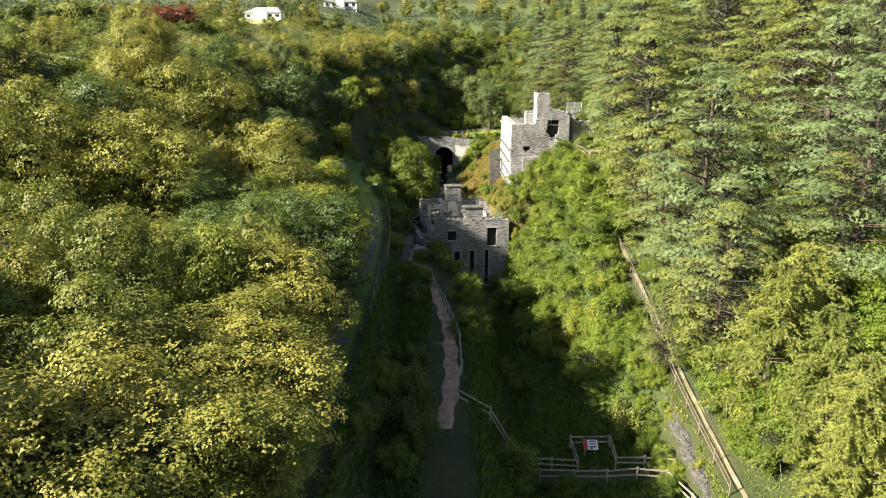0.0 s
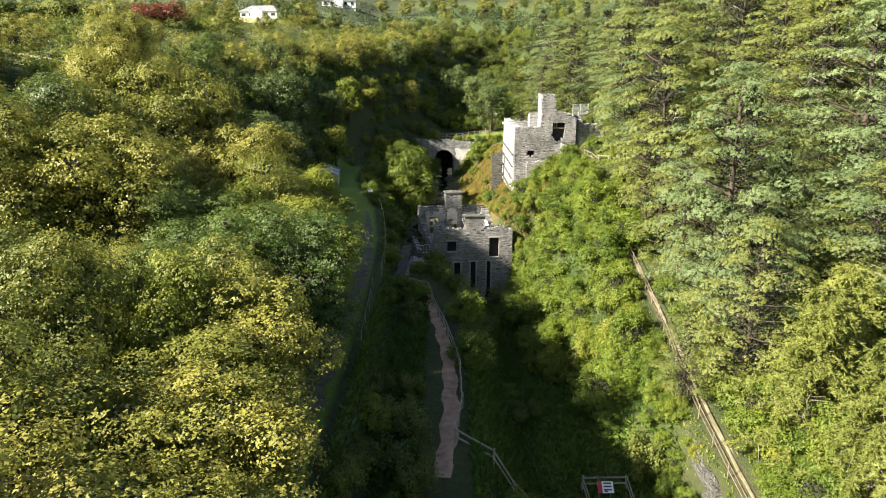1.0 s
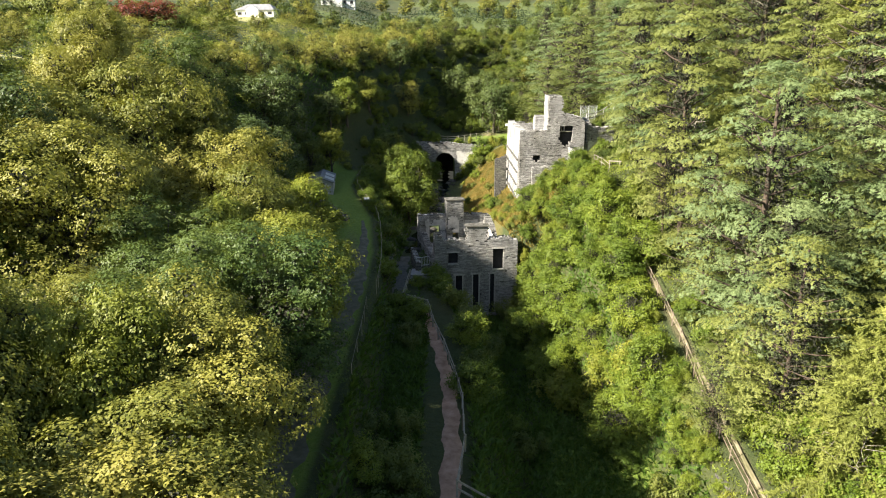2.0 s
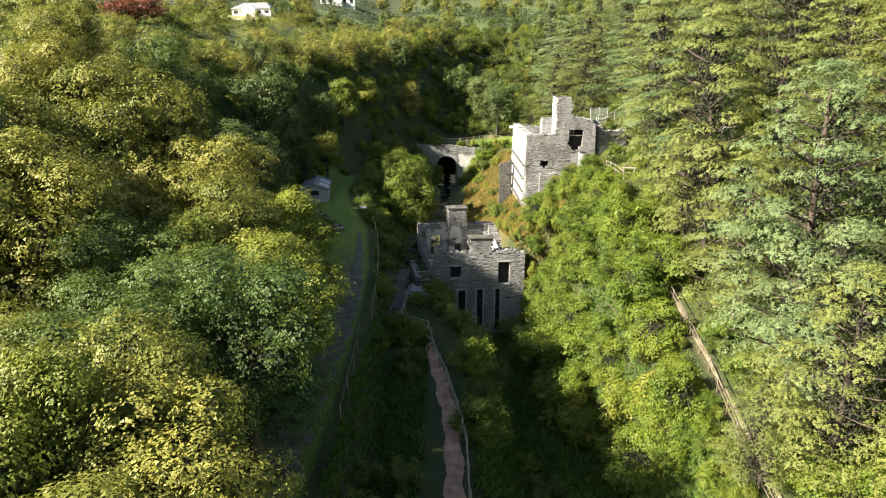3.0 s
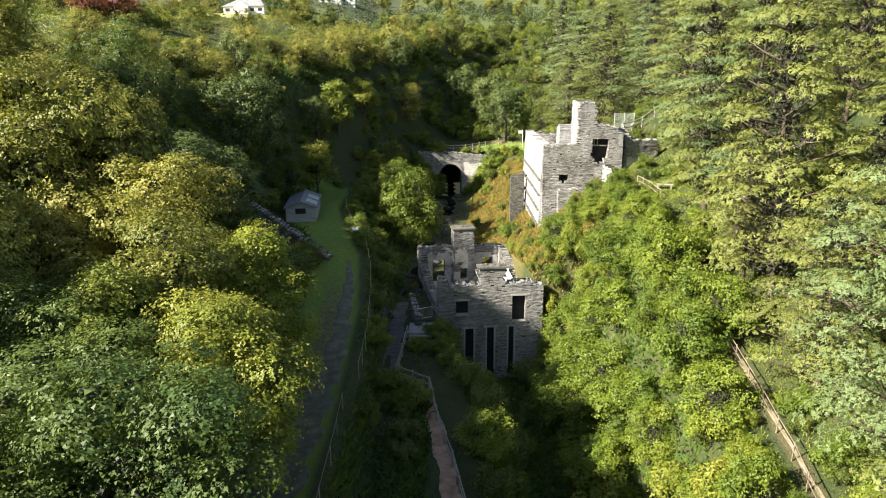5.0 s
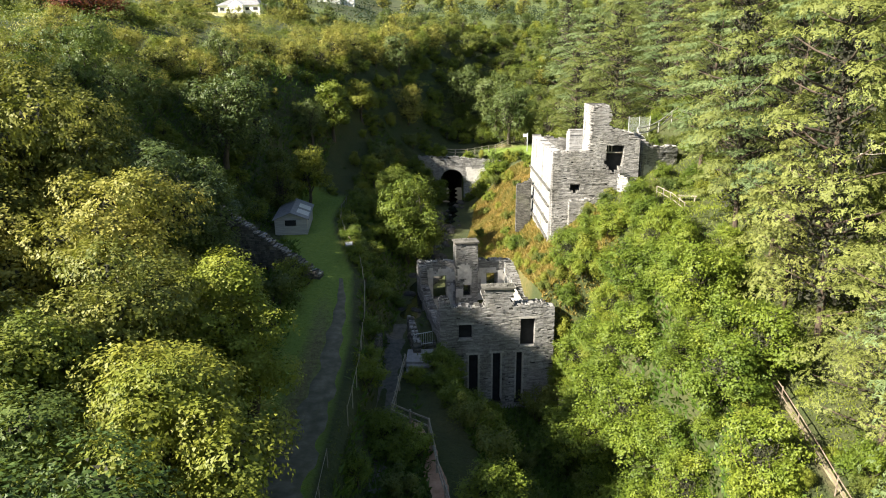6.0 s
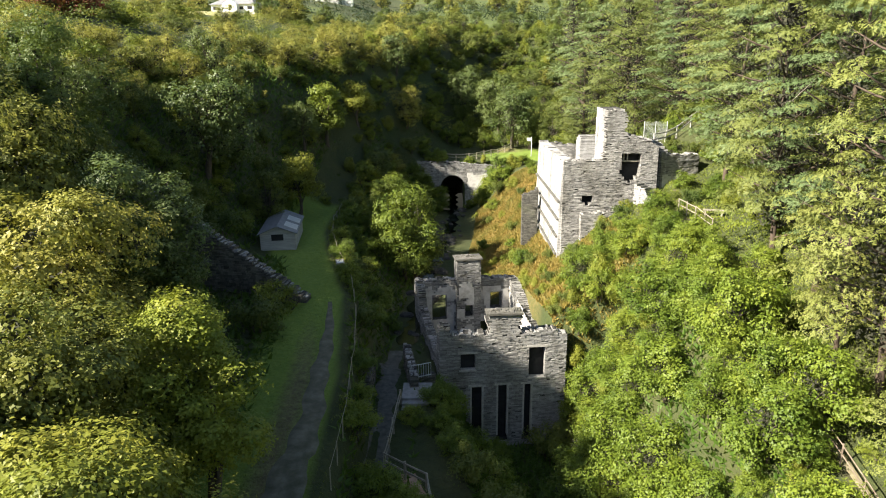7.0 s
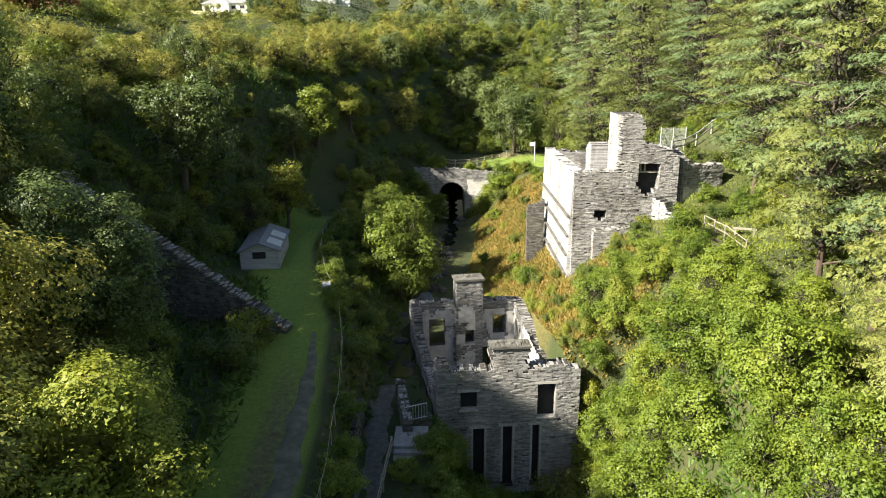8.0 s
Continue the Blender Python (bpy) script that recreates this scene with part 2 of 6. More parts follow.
def spikes_mesh(name, tris, mat):
    """A mesh of loose three-cornered needles from an array (n, 3, 3)."""
    n = len(tris)
    me = bpy.data.meshes.new(name)
    me.vertices.add(n * 3)
    me.vertices.foreach_set("co", np.ascontiguousarray(tris, dtype=np.float32).ravel())
    me.loops.add(n * 3)
    me.loops.foreach_set("vertex_index", np.arange(n * 3, dtype=np.int32))
    me.polygons.add(n)
    me.polygons.foreach_set("loop_start", np.arange(0, n * 3, 3, dtype=np.int32))
    me.materials.append(mat)
    me.update(calc_edges=True)
    return me


def part(name, me, parent, label="", m=None, kind=""):
    ob = new(name, me)
    ob.parent = parent
    if m is not None:
        ob.matrix_basis = m
    return tagged(ob, label=label, kind=kind)


def thing(name, label, category, group="", m=None, me=None, kind=""):
    ob = new(name, me)
    if m is not None:
        ob.matrix_basis = m
    return tagged(ob, label, category, group, kind)


class Shape:
    """Collects boxes, tubes and sheets into one mesh."""

    def __init__(self):
        self.v, self.f = [], []

    def hexa(self, c):
        """Eight corners: the lower four round, then the upper four."""
        o = len(self.v)
        self.v += [tuple(p) for p in c]
        self.f += [(o + 3, o + 2, o + 1, o), (o + 4, o + 5, o + 6, o + 7)] + [(o + i, o + (i + 1) % 4, o + 4 + (i + 1) % 4, o + 4 + i) for i in range(4)]

    def box(self, x0, x1, y0, y1, z0, z1):
        self.hexa([(x0, y0, z0), (x1, y0, z0), (x1, y1, z0), (x0, y1, z0), (x0, y0, z1), (x1, y0, z1), (x1, y1, z1), (x0, y1, z1)])
        return self

    def beam(self, a, b, w, h):
        """A squared bar from a to b."""
        a, b = Vector(a), Vector(b)
        d = (b - a).normalized()
        s = d.cross(Vector((0, 0, 1)))
        s = (s.normalized() if s.length > 1e-4 else Vector((1, 0, 0))) * w / 2
        u = s.cross(d).normalized() * h / 2
        self.hexa([a - s - u, a + s - u, b + s - u, b - s - u, a - s + u, a + s + u, b + s + u, b - s + u])
        return self

    def tube(self, pts, radii, n=6):
        o = len(self.v)
        pts = [Vector(p) for p in pts]
        for i, (p, r) in enumerate(zip(pts, radii)):
            d = (pts[min(i + 1, len(pts) - 1)] - pts[max(i - 1, 0)]).normalized()
            s = d.cross(Vector((0.31, 0.95, 0.05))).normalized()
            u = d.cross(s)
            self.v += [tuple(p + (s * math.cos(k * math.tau / n) + u * math.sin(k * math.tau / n)) * r) for k in range(n)]
        for i in range(len(pts) - 1):
            for k in range(n):
                self.f.append((o + i * n + k, o + i * n + (k + 1) % n, o + (i + 1) * n + (k + 1) % n, o + (i + 1) * n + k))
        self.f.append(tuple(o + (len(pts) - 1) * n + k for k in range(n)))
        return self

    def mesh(self, name, mat, smooth=False):
        return link_mesh(name, self.v, self.f, mat, smooth)


# ---- the lie of the land ----
def ss(a, b, v):
    t = np.clip((v - a) / (b - a), 0, 1)
    return t * t * (3 - 2 * t)


def soft(v, k=1.5):
    return np.logaddexp(0, v / k) * k


def capped(v, top):
    return top * np.tanh(v / top)


def waves(x, y):
    """Small unevenness."""
    return (np.sin(x * 0.83 + 1.3 * np.sin(y * 0.41)) * np.cos(y * 0.67 + x * 0.21) * 0.5 + np.sin(x * 2.1 - y * 1.7) * np.sin(y * 2.6 + x * 0.9) * 0.22)


EDGE_Y = (40, 57, 68, 75, 80, 85, 90, 97, 102, 108, 120)
EDGE_X = (-5.3, -5.6, -6.0, -6.9, -7.5, -8.9, -10.5, -12.0, -12.3, -12.2, -11.6)


def track_edge(y):
    """The right-hand edge of the grass track, along the bank."""
    return np.interp(y, EDGE_Y, EDGE_X)


def rim_side(x, y):
    """Metres past the rim of the wooded bank: below nought on the bank and the valley floor, above it on the plateau."""
    west = -(x + 30) - 30 * (1 - ss(36, 74, y))
    north = -0.93 * (x + 30) + 0.37 * (y - 104)
    return np.logaddexp(west / 2.5, north / 2.5) * 2.5


def plateau(x, y):
    return 29 + 0.09 * (soft(y - 88, 4) - soft(y - 188, 4)) + 0.05 * soft(y - 188, 8) + 0.08 * soft(y - 216, 6) * ss(-80, -55, x) + capped(0.5 * soft(-30 - x, 3), 6.0) + 1.7 * np.exp(-((x + 47) / 10) ** 2 - ((y - 118) / 9) ** 2)


def track_height(y):
    return 15.0 + 1.5 * ss(55, 95, y)


def upper_path(y):
    """The path up the east slope: its middle and its height."""
    return 17.9 - 1.6 * ss(45, 80, y), 7.6 + 1.4 * ss(30, 41, y) + 0.335 * (soft(y - 41, 2) - soft(y - 79, 2))


def stream_x(y):
    return -3.4 + 3.9 * ss(78, 133, y)


def land(x, y):
    x, y = np.asarray(x, float), np.asarray(y, float)
    xr, zt = track_edge(y), track_height(y)
    px, pz = upper_path(y)
    west = capped(0.22 * soft(xr - 8 - x, 3), 13)
    edge = 2.0 - 3.3 * ss(58, 74, y)                    # the brink of the footpath's terrace
    south = zt + west + (11.6 - zt) * ss(xr + 0.3, xr + 1.7, x) + (5.8 - 11.6) * ss(edge, edge + 4.2, x)
    foot = 16.0 - 4.6 * ss(40, 48, y) - 3.9 * ss(47, 76, y)
    south = south + (pz - 5.8) * ss(foot, px - 1.2, x) + capped(0.55 * soft(x - px - 1.3, 1), 34)
    low = 11.4 - 0.7 * ss(80, 130, y)
    sx = stream_x(y)
    end = 17 - 6 * ss(105, 133, y)
    top = 21.6 - 3.7 * ss(100, 130, y)
    north = zt + west + (low - zt) * ss(xr + 0.2, sx - 1.0, x) + (top - low) * ss(sx + 4.5 - 3 * ss(100, 130, y), end, x) + capped(0.55 * soft(x - end - 4, 1), 34)
    z = south + (north - south) * ss(76.2, 78.4, y)
    far = 17.8 + west + capped(0.5 * soft(x - 24, 3), 30)
    # the sunken floor inside the lower ruin
    left, right, rear = -0.5 - 0.2 * (y - 76), 7.15 - 0.106 * (y - 77.5), 88.1 + 0.178 * (x + 2.92)
    pit = ss(left, left + 0.6, x) * (1 - ss(right - 0.6, right, x)) * ss(76.2, 76.8, y) * (1 - ss(rear - 0.5, rear, y))
    z = z + (5.0 - z) * pit
    z = z + (far - z) * ss(133.7, 134.5, y)
    z = z + 21.0 * ss(142, 207, y) + 0.07 * soft(y - 214, 10)
    bank = ss(-13, 2, rim_side(x, y))
    z = z + (plateau(x, y) - z) * bank
    z = z + 4.0 * np.exp(-((y - 98) / 8) ** 2) * ss(16.9, 18.5, x) * (1 - ss(30, 60, x))
    r = np.hypot(x, y - 60)
    z = z + 230 * ss(420, 2300, r) * (0.85 + 0.25 * np.sin(x / 310 + 1.0) * np.cos(y / 420))
    rough = waves(x, y) * 0.28 * (1 - 0.9 * np.exp(-((x - xr + 2.2) / 2.6) ** 2)) * (1 - 0.85 * np.exp(-((x - px) / 1.4) ** 2))
    return z + rough * ss(-1, 0.2, 1 - np.exp(-((x - 0.2) / 1.3) ** 2) * 1.1)


def gz(x, y):
    return float(land(x, y))


def graded(lo, fine_lo, fine_hi, hi, step):
    """Coordinates that are dense in the middle and widen outwards."""
    mid = list(np.arange(fine_lo, fine_hi + step / 2, step))
    out, s = [], step
    v = fine_hi
    while v < hi:
        s *= 1.16
        v += s
        out.append(v)
    inn, s, v = [], step, fine_lo
    while v > lo:
        s *= 1.16
        v -= s
        inn.append(v)
    return np.array(inn[::-1] + mid + out)


def build_ground():
    xs, ys = graded(-2600, -33, 25, 2600, 0.5), graded(-2000, 29, 152, 3200, 0.6)
    X, Y = np.meshgrid(xs, ys)
    Z = land(X, Y)
    nx, ny = len(xs), len(ys)
    v = np.stack([X, Y, Z], -1).reshape(-1, 3)
    i = (np.arange(ny - 1)[:, None] * nx + np.arange(nx - 1)).ravel()
    faces = np.stack([i, i + 1, i + nx + 1, i + nx], -1)
    me = bpy.data.meshes.new("ground")
    # the tunnel mouth is left open
    mid_x, mid_y = v[faces, 0].mean(1), v[faces, 1].mean(1)
    faces = faces[~((np.abs(mid_x - 0.42) < 1.75) & (mid_y > 133.45) & (mid_y < 134.9))]
    me.from_pydata(v.tolist(), [], faces.tolist())
    me.materials.append(GROUND)
    me.shade_smooth()
    # what grows where: lawn, bare earth, dry grass
    x, y = v[:, 0], v[:, 1]
    xr = track_edge(y)
    px, _ = upper_path(y)
    lawn = ss(-6.2, -4.8, x - xr) * (1 - ss(-0.8, 0.2, x - xr)) * ss(20, 26, y) * (1 - ss(106, 113, y))
    lawn = np.maximum(lawn, ss(4, 7, x) * (1 - ss(15, 18, x)) * ss(133.8, 136, y) * (1 - ss(145, 149, y)))
    lawn = np.maximum(lawn, 0.8 * ss(6, 8, x) * (1 - ss(13, 15, x)) * ss(39, 41, y) * (1 - ss(50, 58, y)))
    lawn = np.maximum(lawn, 1.0 * ss(-61, -59, x) * (1 - ss(-46, -44, x)) * ss(172, 178, y) * (1 - ss(206, 209, y)))
    lawn = np.maximum(lawn, 0.42 * ss(196, 204, y) * (1 - ss(400, 500, y)) * (0.5 + 0.5 * np.sin(x / 37) * np.cos(y / 53) > 0.35))
    earth = 0.6 * np.exp(-((x - px) / 0.6) ** 2) * ss(30, 36, y) * (1 - ss(84, 90, y))
    earth = np.maximum(earth, 0.8 * np.exp(-((x - 9) / 4) ** 2 - ((y - 146) / 2) ** 2))
    earth = np.maximum(earth, 0.75 * np.exp(-((x - xr + 2.3) / 1.1) ** 2) * ss(36, 42, y) * (1 - ss(66, 84, y)))
    earth = np.maximum(earth, 0.5 * ss(14, 15, x) * (1 - ss(18.5, 20, x)) * ss(78, 80, y) * (1 - ss(87, 88, y)))
    straw = 0.9 * ss(2.5, 6.5, x) * (1 - ss(9.2, 10.5, x)) * ss(78, 84, y) * (1 - ss(108, 122, y))
    c = np.stack([lawn, earth, straw, np.ones_like(x)], -1).astype(np.float32)
    at = me.color_attributes.new("cover", "FLOAT_COLOR", "POINT")
    at.data.foreach_set("color", c.ravel())
    return tagged(new("ground", me), "rough grassy valley sides with scrub and bare earth", "ground", kind="structure")


build_ground()


def strip(name, label, mat, pts, widths, lift=0.04, seed=1):
    """A path on the land: pts in plan, with ragged edges."""
    rng = random.Random(seed)
    dense = []
    for (ax, ay, aw), (bx, by, bw) in zip([(*p, w) for p, w in zip(pts, widths)], [(*p, w) for p, w in zip(pts[1:], widths[1:])]):
        n = max(2, int(math.hypot(bx - ax, by - ay) / 0.45))
        dense += [(ax + (bx - ax) * i / n, ay + (by - ay) * i / n, aw + (bw - aw) * i / n) for i in range(n)]
    dense.append((*pts[-1], widths[-1]))
    v, f, n = [], [], 7
    for i, (x, y, w) in enumerate(dense):
        q, r = dense[max(i - 2, 0)], dense[min(i + 2, len(dense) - 1)]
        d = Vector((r[0] - q[0], r[1] - q[1])).normalized()
        l, rr = (w / 2 * (1 + 0.16 * math.sin(i * 0.9 + k * 2 + seed) + 0.05 * rng.uniform(-1, 1)) for k in (0, 1))
        for j in range(n):
            s = -l + (l + rr) * j / (n - 1)
            px, py = x + d.y * s, y - d.x * s
            v.append((px, py, gz(px, py) + (lift if 0 < j < n - 1 else -0.05)))
        if i:
            o = (i - 1) * n
            f += [(o + j, o + j + 1, o + n + j + 1, o + n + j) for j in range(n - 1)]
    return tagged(new(name, link_mesh(name, v, f, mat, True)), label, "path", kind="structure")


strip("footpath", "trodden red-brown earth footpath beside a rail fence", DIRT,
      [(-2.3, 64.6), (-1.7, 63), (-1.0, 60.5), (-0.1, 55.8), (0.6, 50.0), (0.78, 45.3), (0.8, 41.5), (0.6, 37.5), (0.2, 34.5)], [1.1, 1.2, 1.2, 1.15, 1.15, 1.2, 1.3, 1.3, 1.1], seed=3)
strip("hay_field", "pale dry mown field before the bungalow", DRY_FIELD, [(-51.5, 170), (-51.5, 201)], [15, 17], 0.12, seed=11)
strip("field_track", "pale dusty track along the edge of the hilltop field", DRY_FIELD, [(-62, 75.2), (-50, 74), (-34, 72.4)], [2.4, 2.2, 1.8], 0.1, seed=12)
strip("cart_track", "worn grey-brown gravel wheel track through the grass", TRACK, [(-7.6, 30), (-7.4, 44), (-7.1, 56), (-6.95, 63.7), (-7.4, 68.2), (-7.6, 72), (-8.1, 76), (-8.6, 78.6)], [3.4, 3.0, 2.4, 1.5, 1.25, 1.0, 0.6, 0.35], seed=6)
strip("lower_lane", "dark gravel lane below the hedge bank", GRAVEL, [(-3.6, 56), (-3.9, 64), (-4.2, 72), (-4.2, 80)], [0.9, 1.3, 1.7, 1.5], seed=5)
strip("hill_path", "bare earth path up the wooded slope", TRODDEN, [(float(upper_path(y)[0]) + 0.15, y) for y in range(32, 90, 4)], [0.42, 0.3, 0.45, 0.3, 0.4, 0.25, 0.4, 0.45, 0.3, 0.4, 0.3, 0.4, 0.5, 0.5, 0.4], seed=9)


# ---- stone walls ----
def rubble_wall(owner, a, b, thick, base, top, mat, holes=(), course=0.105, lengths=(0.16, 0.48), seed=1, single=None, rough=0.045, name="stonework", batter=0.0):
    """A wall of coursed rubble from plan point a to b, its face on the right-hand side of that way. top: the height at s metres
    from a; holes: (s0, s1, z0, z1). single: a stretch (s0, s1, z0, z1) of which the stones are parts of their own."""
    r = random.Random(seed)
    a, b = Vector(a), Vector(b)
    L = (b - a).length
    d = (b - a).normalized()
    inn = Vector((-d.y, d.x))
    shape, core, z, singles = Shape(), Shape(), base, 0
    peak = max(top(L * i / 60) for i in range(61)) + 0.4
    while z < peak:
        h = course * r.uniform(0.75, 1.35)
        s = -r.uniform(0, 0.3)
        zm = z + h / 2
        row = []
        while s < L:
            w = r.uniform(*lengths)
            s0, s1 = max(s, 0), min(s + w, L)
            s += w
            spans = [(s0, s1)] if s1 - s0 > 0.04 else []
            for h0, h1, z0, z1 in holes:
                if z0 < zm < z1:
                    spans = [q for p0, p1 in spans for q in ((p0, min(p1, h0)), (max(p0, h1), p1)) if q[1] - q[0] > 0.03]
            for p0, p1 in spans:
                if zm > top((p0 + p1) / 2) + r.uniform(-0.10, 0.10):
                    continue
                row.append((p0, p1))
                g = 0.008
                out, inner = (-r.uniform(0, rough) if r.random() < 0.9 else r.uniform(0, rough)) - batter * max(0, peak - zm), thick + r.uniform(0, rough)
                tilt = r.uniform(-0.008, 0.008)
                c = []
                for zz in (z + g, z + h - g):
                    for q, dd in ((p0 + g, out), (p1 - g, out), (p1 - g, inner), (p0 + g, inner)):
                        p = a + d * q + inn * (dd + r.uniform(-0.012, 0.012))
                        c.append((p.x, p.y, zz + (tilt if q > p0 + 0.02 else -tilt) + r.uniform(-0.006, 0.006)))
                if single and single[0] < (p0 + p1) / 2 < single[1] and single[2] < zm < single[3] and singles < 280:
                    singles += 1
                    one = Shape()
                    one.hexa(c)
                    part("stone", one.mesh("stone", mat), owner)
                else:
                    shape.hexa(c)
        runs = []
        for p0, p1 in row:
            if runs and p0 - runs[-1][1] < 0.002:
                runs[-1][1] = p1
            else:
                runs.append([p0, p1])
        for p0, p1 in runs:
            c = []
            o = -batter * max(0, peak - zm) + 0.04
            for zz in (z, z + h):
                for q, dd in ((p0 + 0.015, o), (p1 - 0.015, o), (p1 - 0.015, thick - 0.04), (p0 + 0.015, thick - 0.04)):
                    p = a + d * q + inn * dd
                    c.append((p.x, p.y, zz))
            core.hexa(c)
        z += h
    part("mortar", core.mesh("mortar", MORTAR), owner, "dark recessed mortar", kind="stuff")
    return part(name, shape.mesh(name, mat), owner, kind="stuff")


def steps(*pairs):
    """A wall top from (s, height) pairs, straight from one to the next."""
    def top(s):
        for (s0, z0), (s1, z1) in zip(pairs, pairs[1:]):
            if s <= s1:
                return z0 + (z1 - z0) * max(0, s - s0) / max(s1 - s0, 1e-6) + 0.07 * math.sin(s * 7.3) * math.sin(s * 3.1)
        return pairs[-1][1]
    return top


def coping(owner, a, b, thick, top, mat, seed, skip=()):
    """Loose flat stones on top of a wall, each a part."""
    r = random.Random(seed)
    a, b = Vector(a), Vector(b)
    L, d = (b - a).length, (b - a).normalized()
    inn = Vector((-d.y, d.x))
    for row in (0, 1):
        s = 0.05
        while s < L - 0.1:
            w = r.uniform(0.12, 0.32)
            if not any(q0 < s + w / 2 < q1 for q0, q1 in skip) and r.random() < 0.86:
                z = top(s + w / 2) - 0.03
                cut = thick * r.uniform(0.38, 0.62)
                t0, t1 = (r.uniform(-0.05, 0.04), cut) if row == 0 else (cut, thick + r.uniform(-0.08, 0.05))
                hh = r.uniform(0.04, 0.13)
                c = []
                for zz, g in ((z, 0.0), (z + hh, r.uniform(0.01, 0.05))):
                    for q, dd in ((s + g, t0 + g), (s + w - g - 0.02, t0 + g), (s + w - g - 0.02, t1 - g), (s + g, t1 - g)):
                        p = a + d * (q + r.uniform(-0.02, 0.02)) + inn * (dd + r.uniform(-0.02, 0.02))
                        c.append((p.x, p.y, zz + r.uniform(-0.025, 0.025)))
                one = Shape()
                one.hexa(c)
                part("coping_stone", one.mesh("coping_stone", mat), owner)
            s += w


def slab(owner, name, a, b, s0, s1, d0, d1, z0, z1, mat, label=""):
    """A squared slab set in a wall from a to b."""
    a, b = Vector(a), Vector(b)
    d = (b - a).normalized()
    inn = Vector((-d.y, d.x))
    c = []
    for zz in (z0, z1):
        for q, dd in ((s0, d0), (s1, d0), (s1, d1), (s0, d1)):
            p = a + d * q + inn * dd
            c.append((p.x, p.y, zz))
    sh = Shape()
    sh.hexa(c)
    return part(name, sh.mesh(name, mat), owner, label)


def plaster_sheet(owner, a, b, depth, s0, s1, z0, z1, seed, keep=0.5, holes=(), mat=None):
    """Lime plaster left on a wall: a thin uneven skin with broken edges."""
    a, b = Vector(a), Vector(b)
    d = (b - a).normalized()
    inn = Vector((-d.y, d.x))
    n, m = max(2, int((s1 - s0) / 0.16)), max(2, int((z1 - z0) / 0.16))
    v, f, ids = [], [], {}

    def vert(i, j):
        if (i, j) not in ids:
            s, z = s0 + (s1 - s0) * i / n, z0 + (z1 - z0) * j / m
            p = a + d * s + inn * (depth - 0.012 * noise.noise((s * 2, z * 2, seed)))
            ids[i, j] = len(v)
            v.append((p.x, p.y, z))
        return ids[i, j]
    for i in range(n):
        for j in range(m):
            s, z = s0 + (s1 - s0) * (i + 0.5) / n, z0 + (z1 - z0) * (j + 0.5) / m
            edge = min(i, n - 1 - i, j, m - 1 - j) / 4
            if noise.noise((s * 0.9, z * 0.9, seed * 3.7)) + 0.35 * noise.noise((s * 3, z * 3, seed)) + min(edge, 0.5) < 0.5 - keep:
                continue
            if any(h0 - 0.05 < s < h1 + 0.05 and g0 - 0.05 < z < g1 + 0.05 for h0, h1, g0, g1 in holes):
                continue
            f.append((vert(i, j), vert(i + 1, j), vert(i + 1, j + 1), vert(i, j + 1)))
    me = link_mesh("plaster", v, f, mat or PLASTER)
    ob = part("plaster", me, owner, "patchy white lime plaster")
    sol = ob.modifiers.new("thickness", "SOLIDIFY")
    sol.thickness, sol.offset = 0.03, 0
    return ob


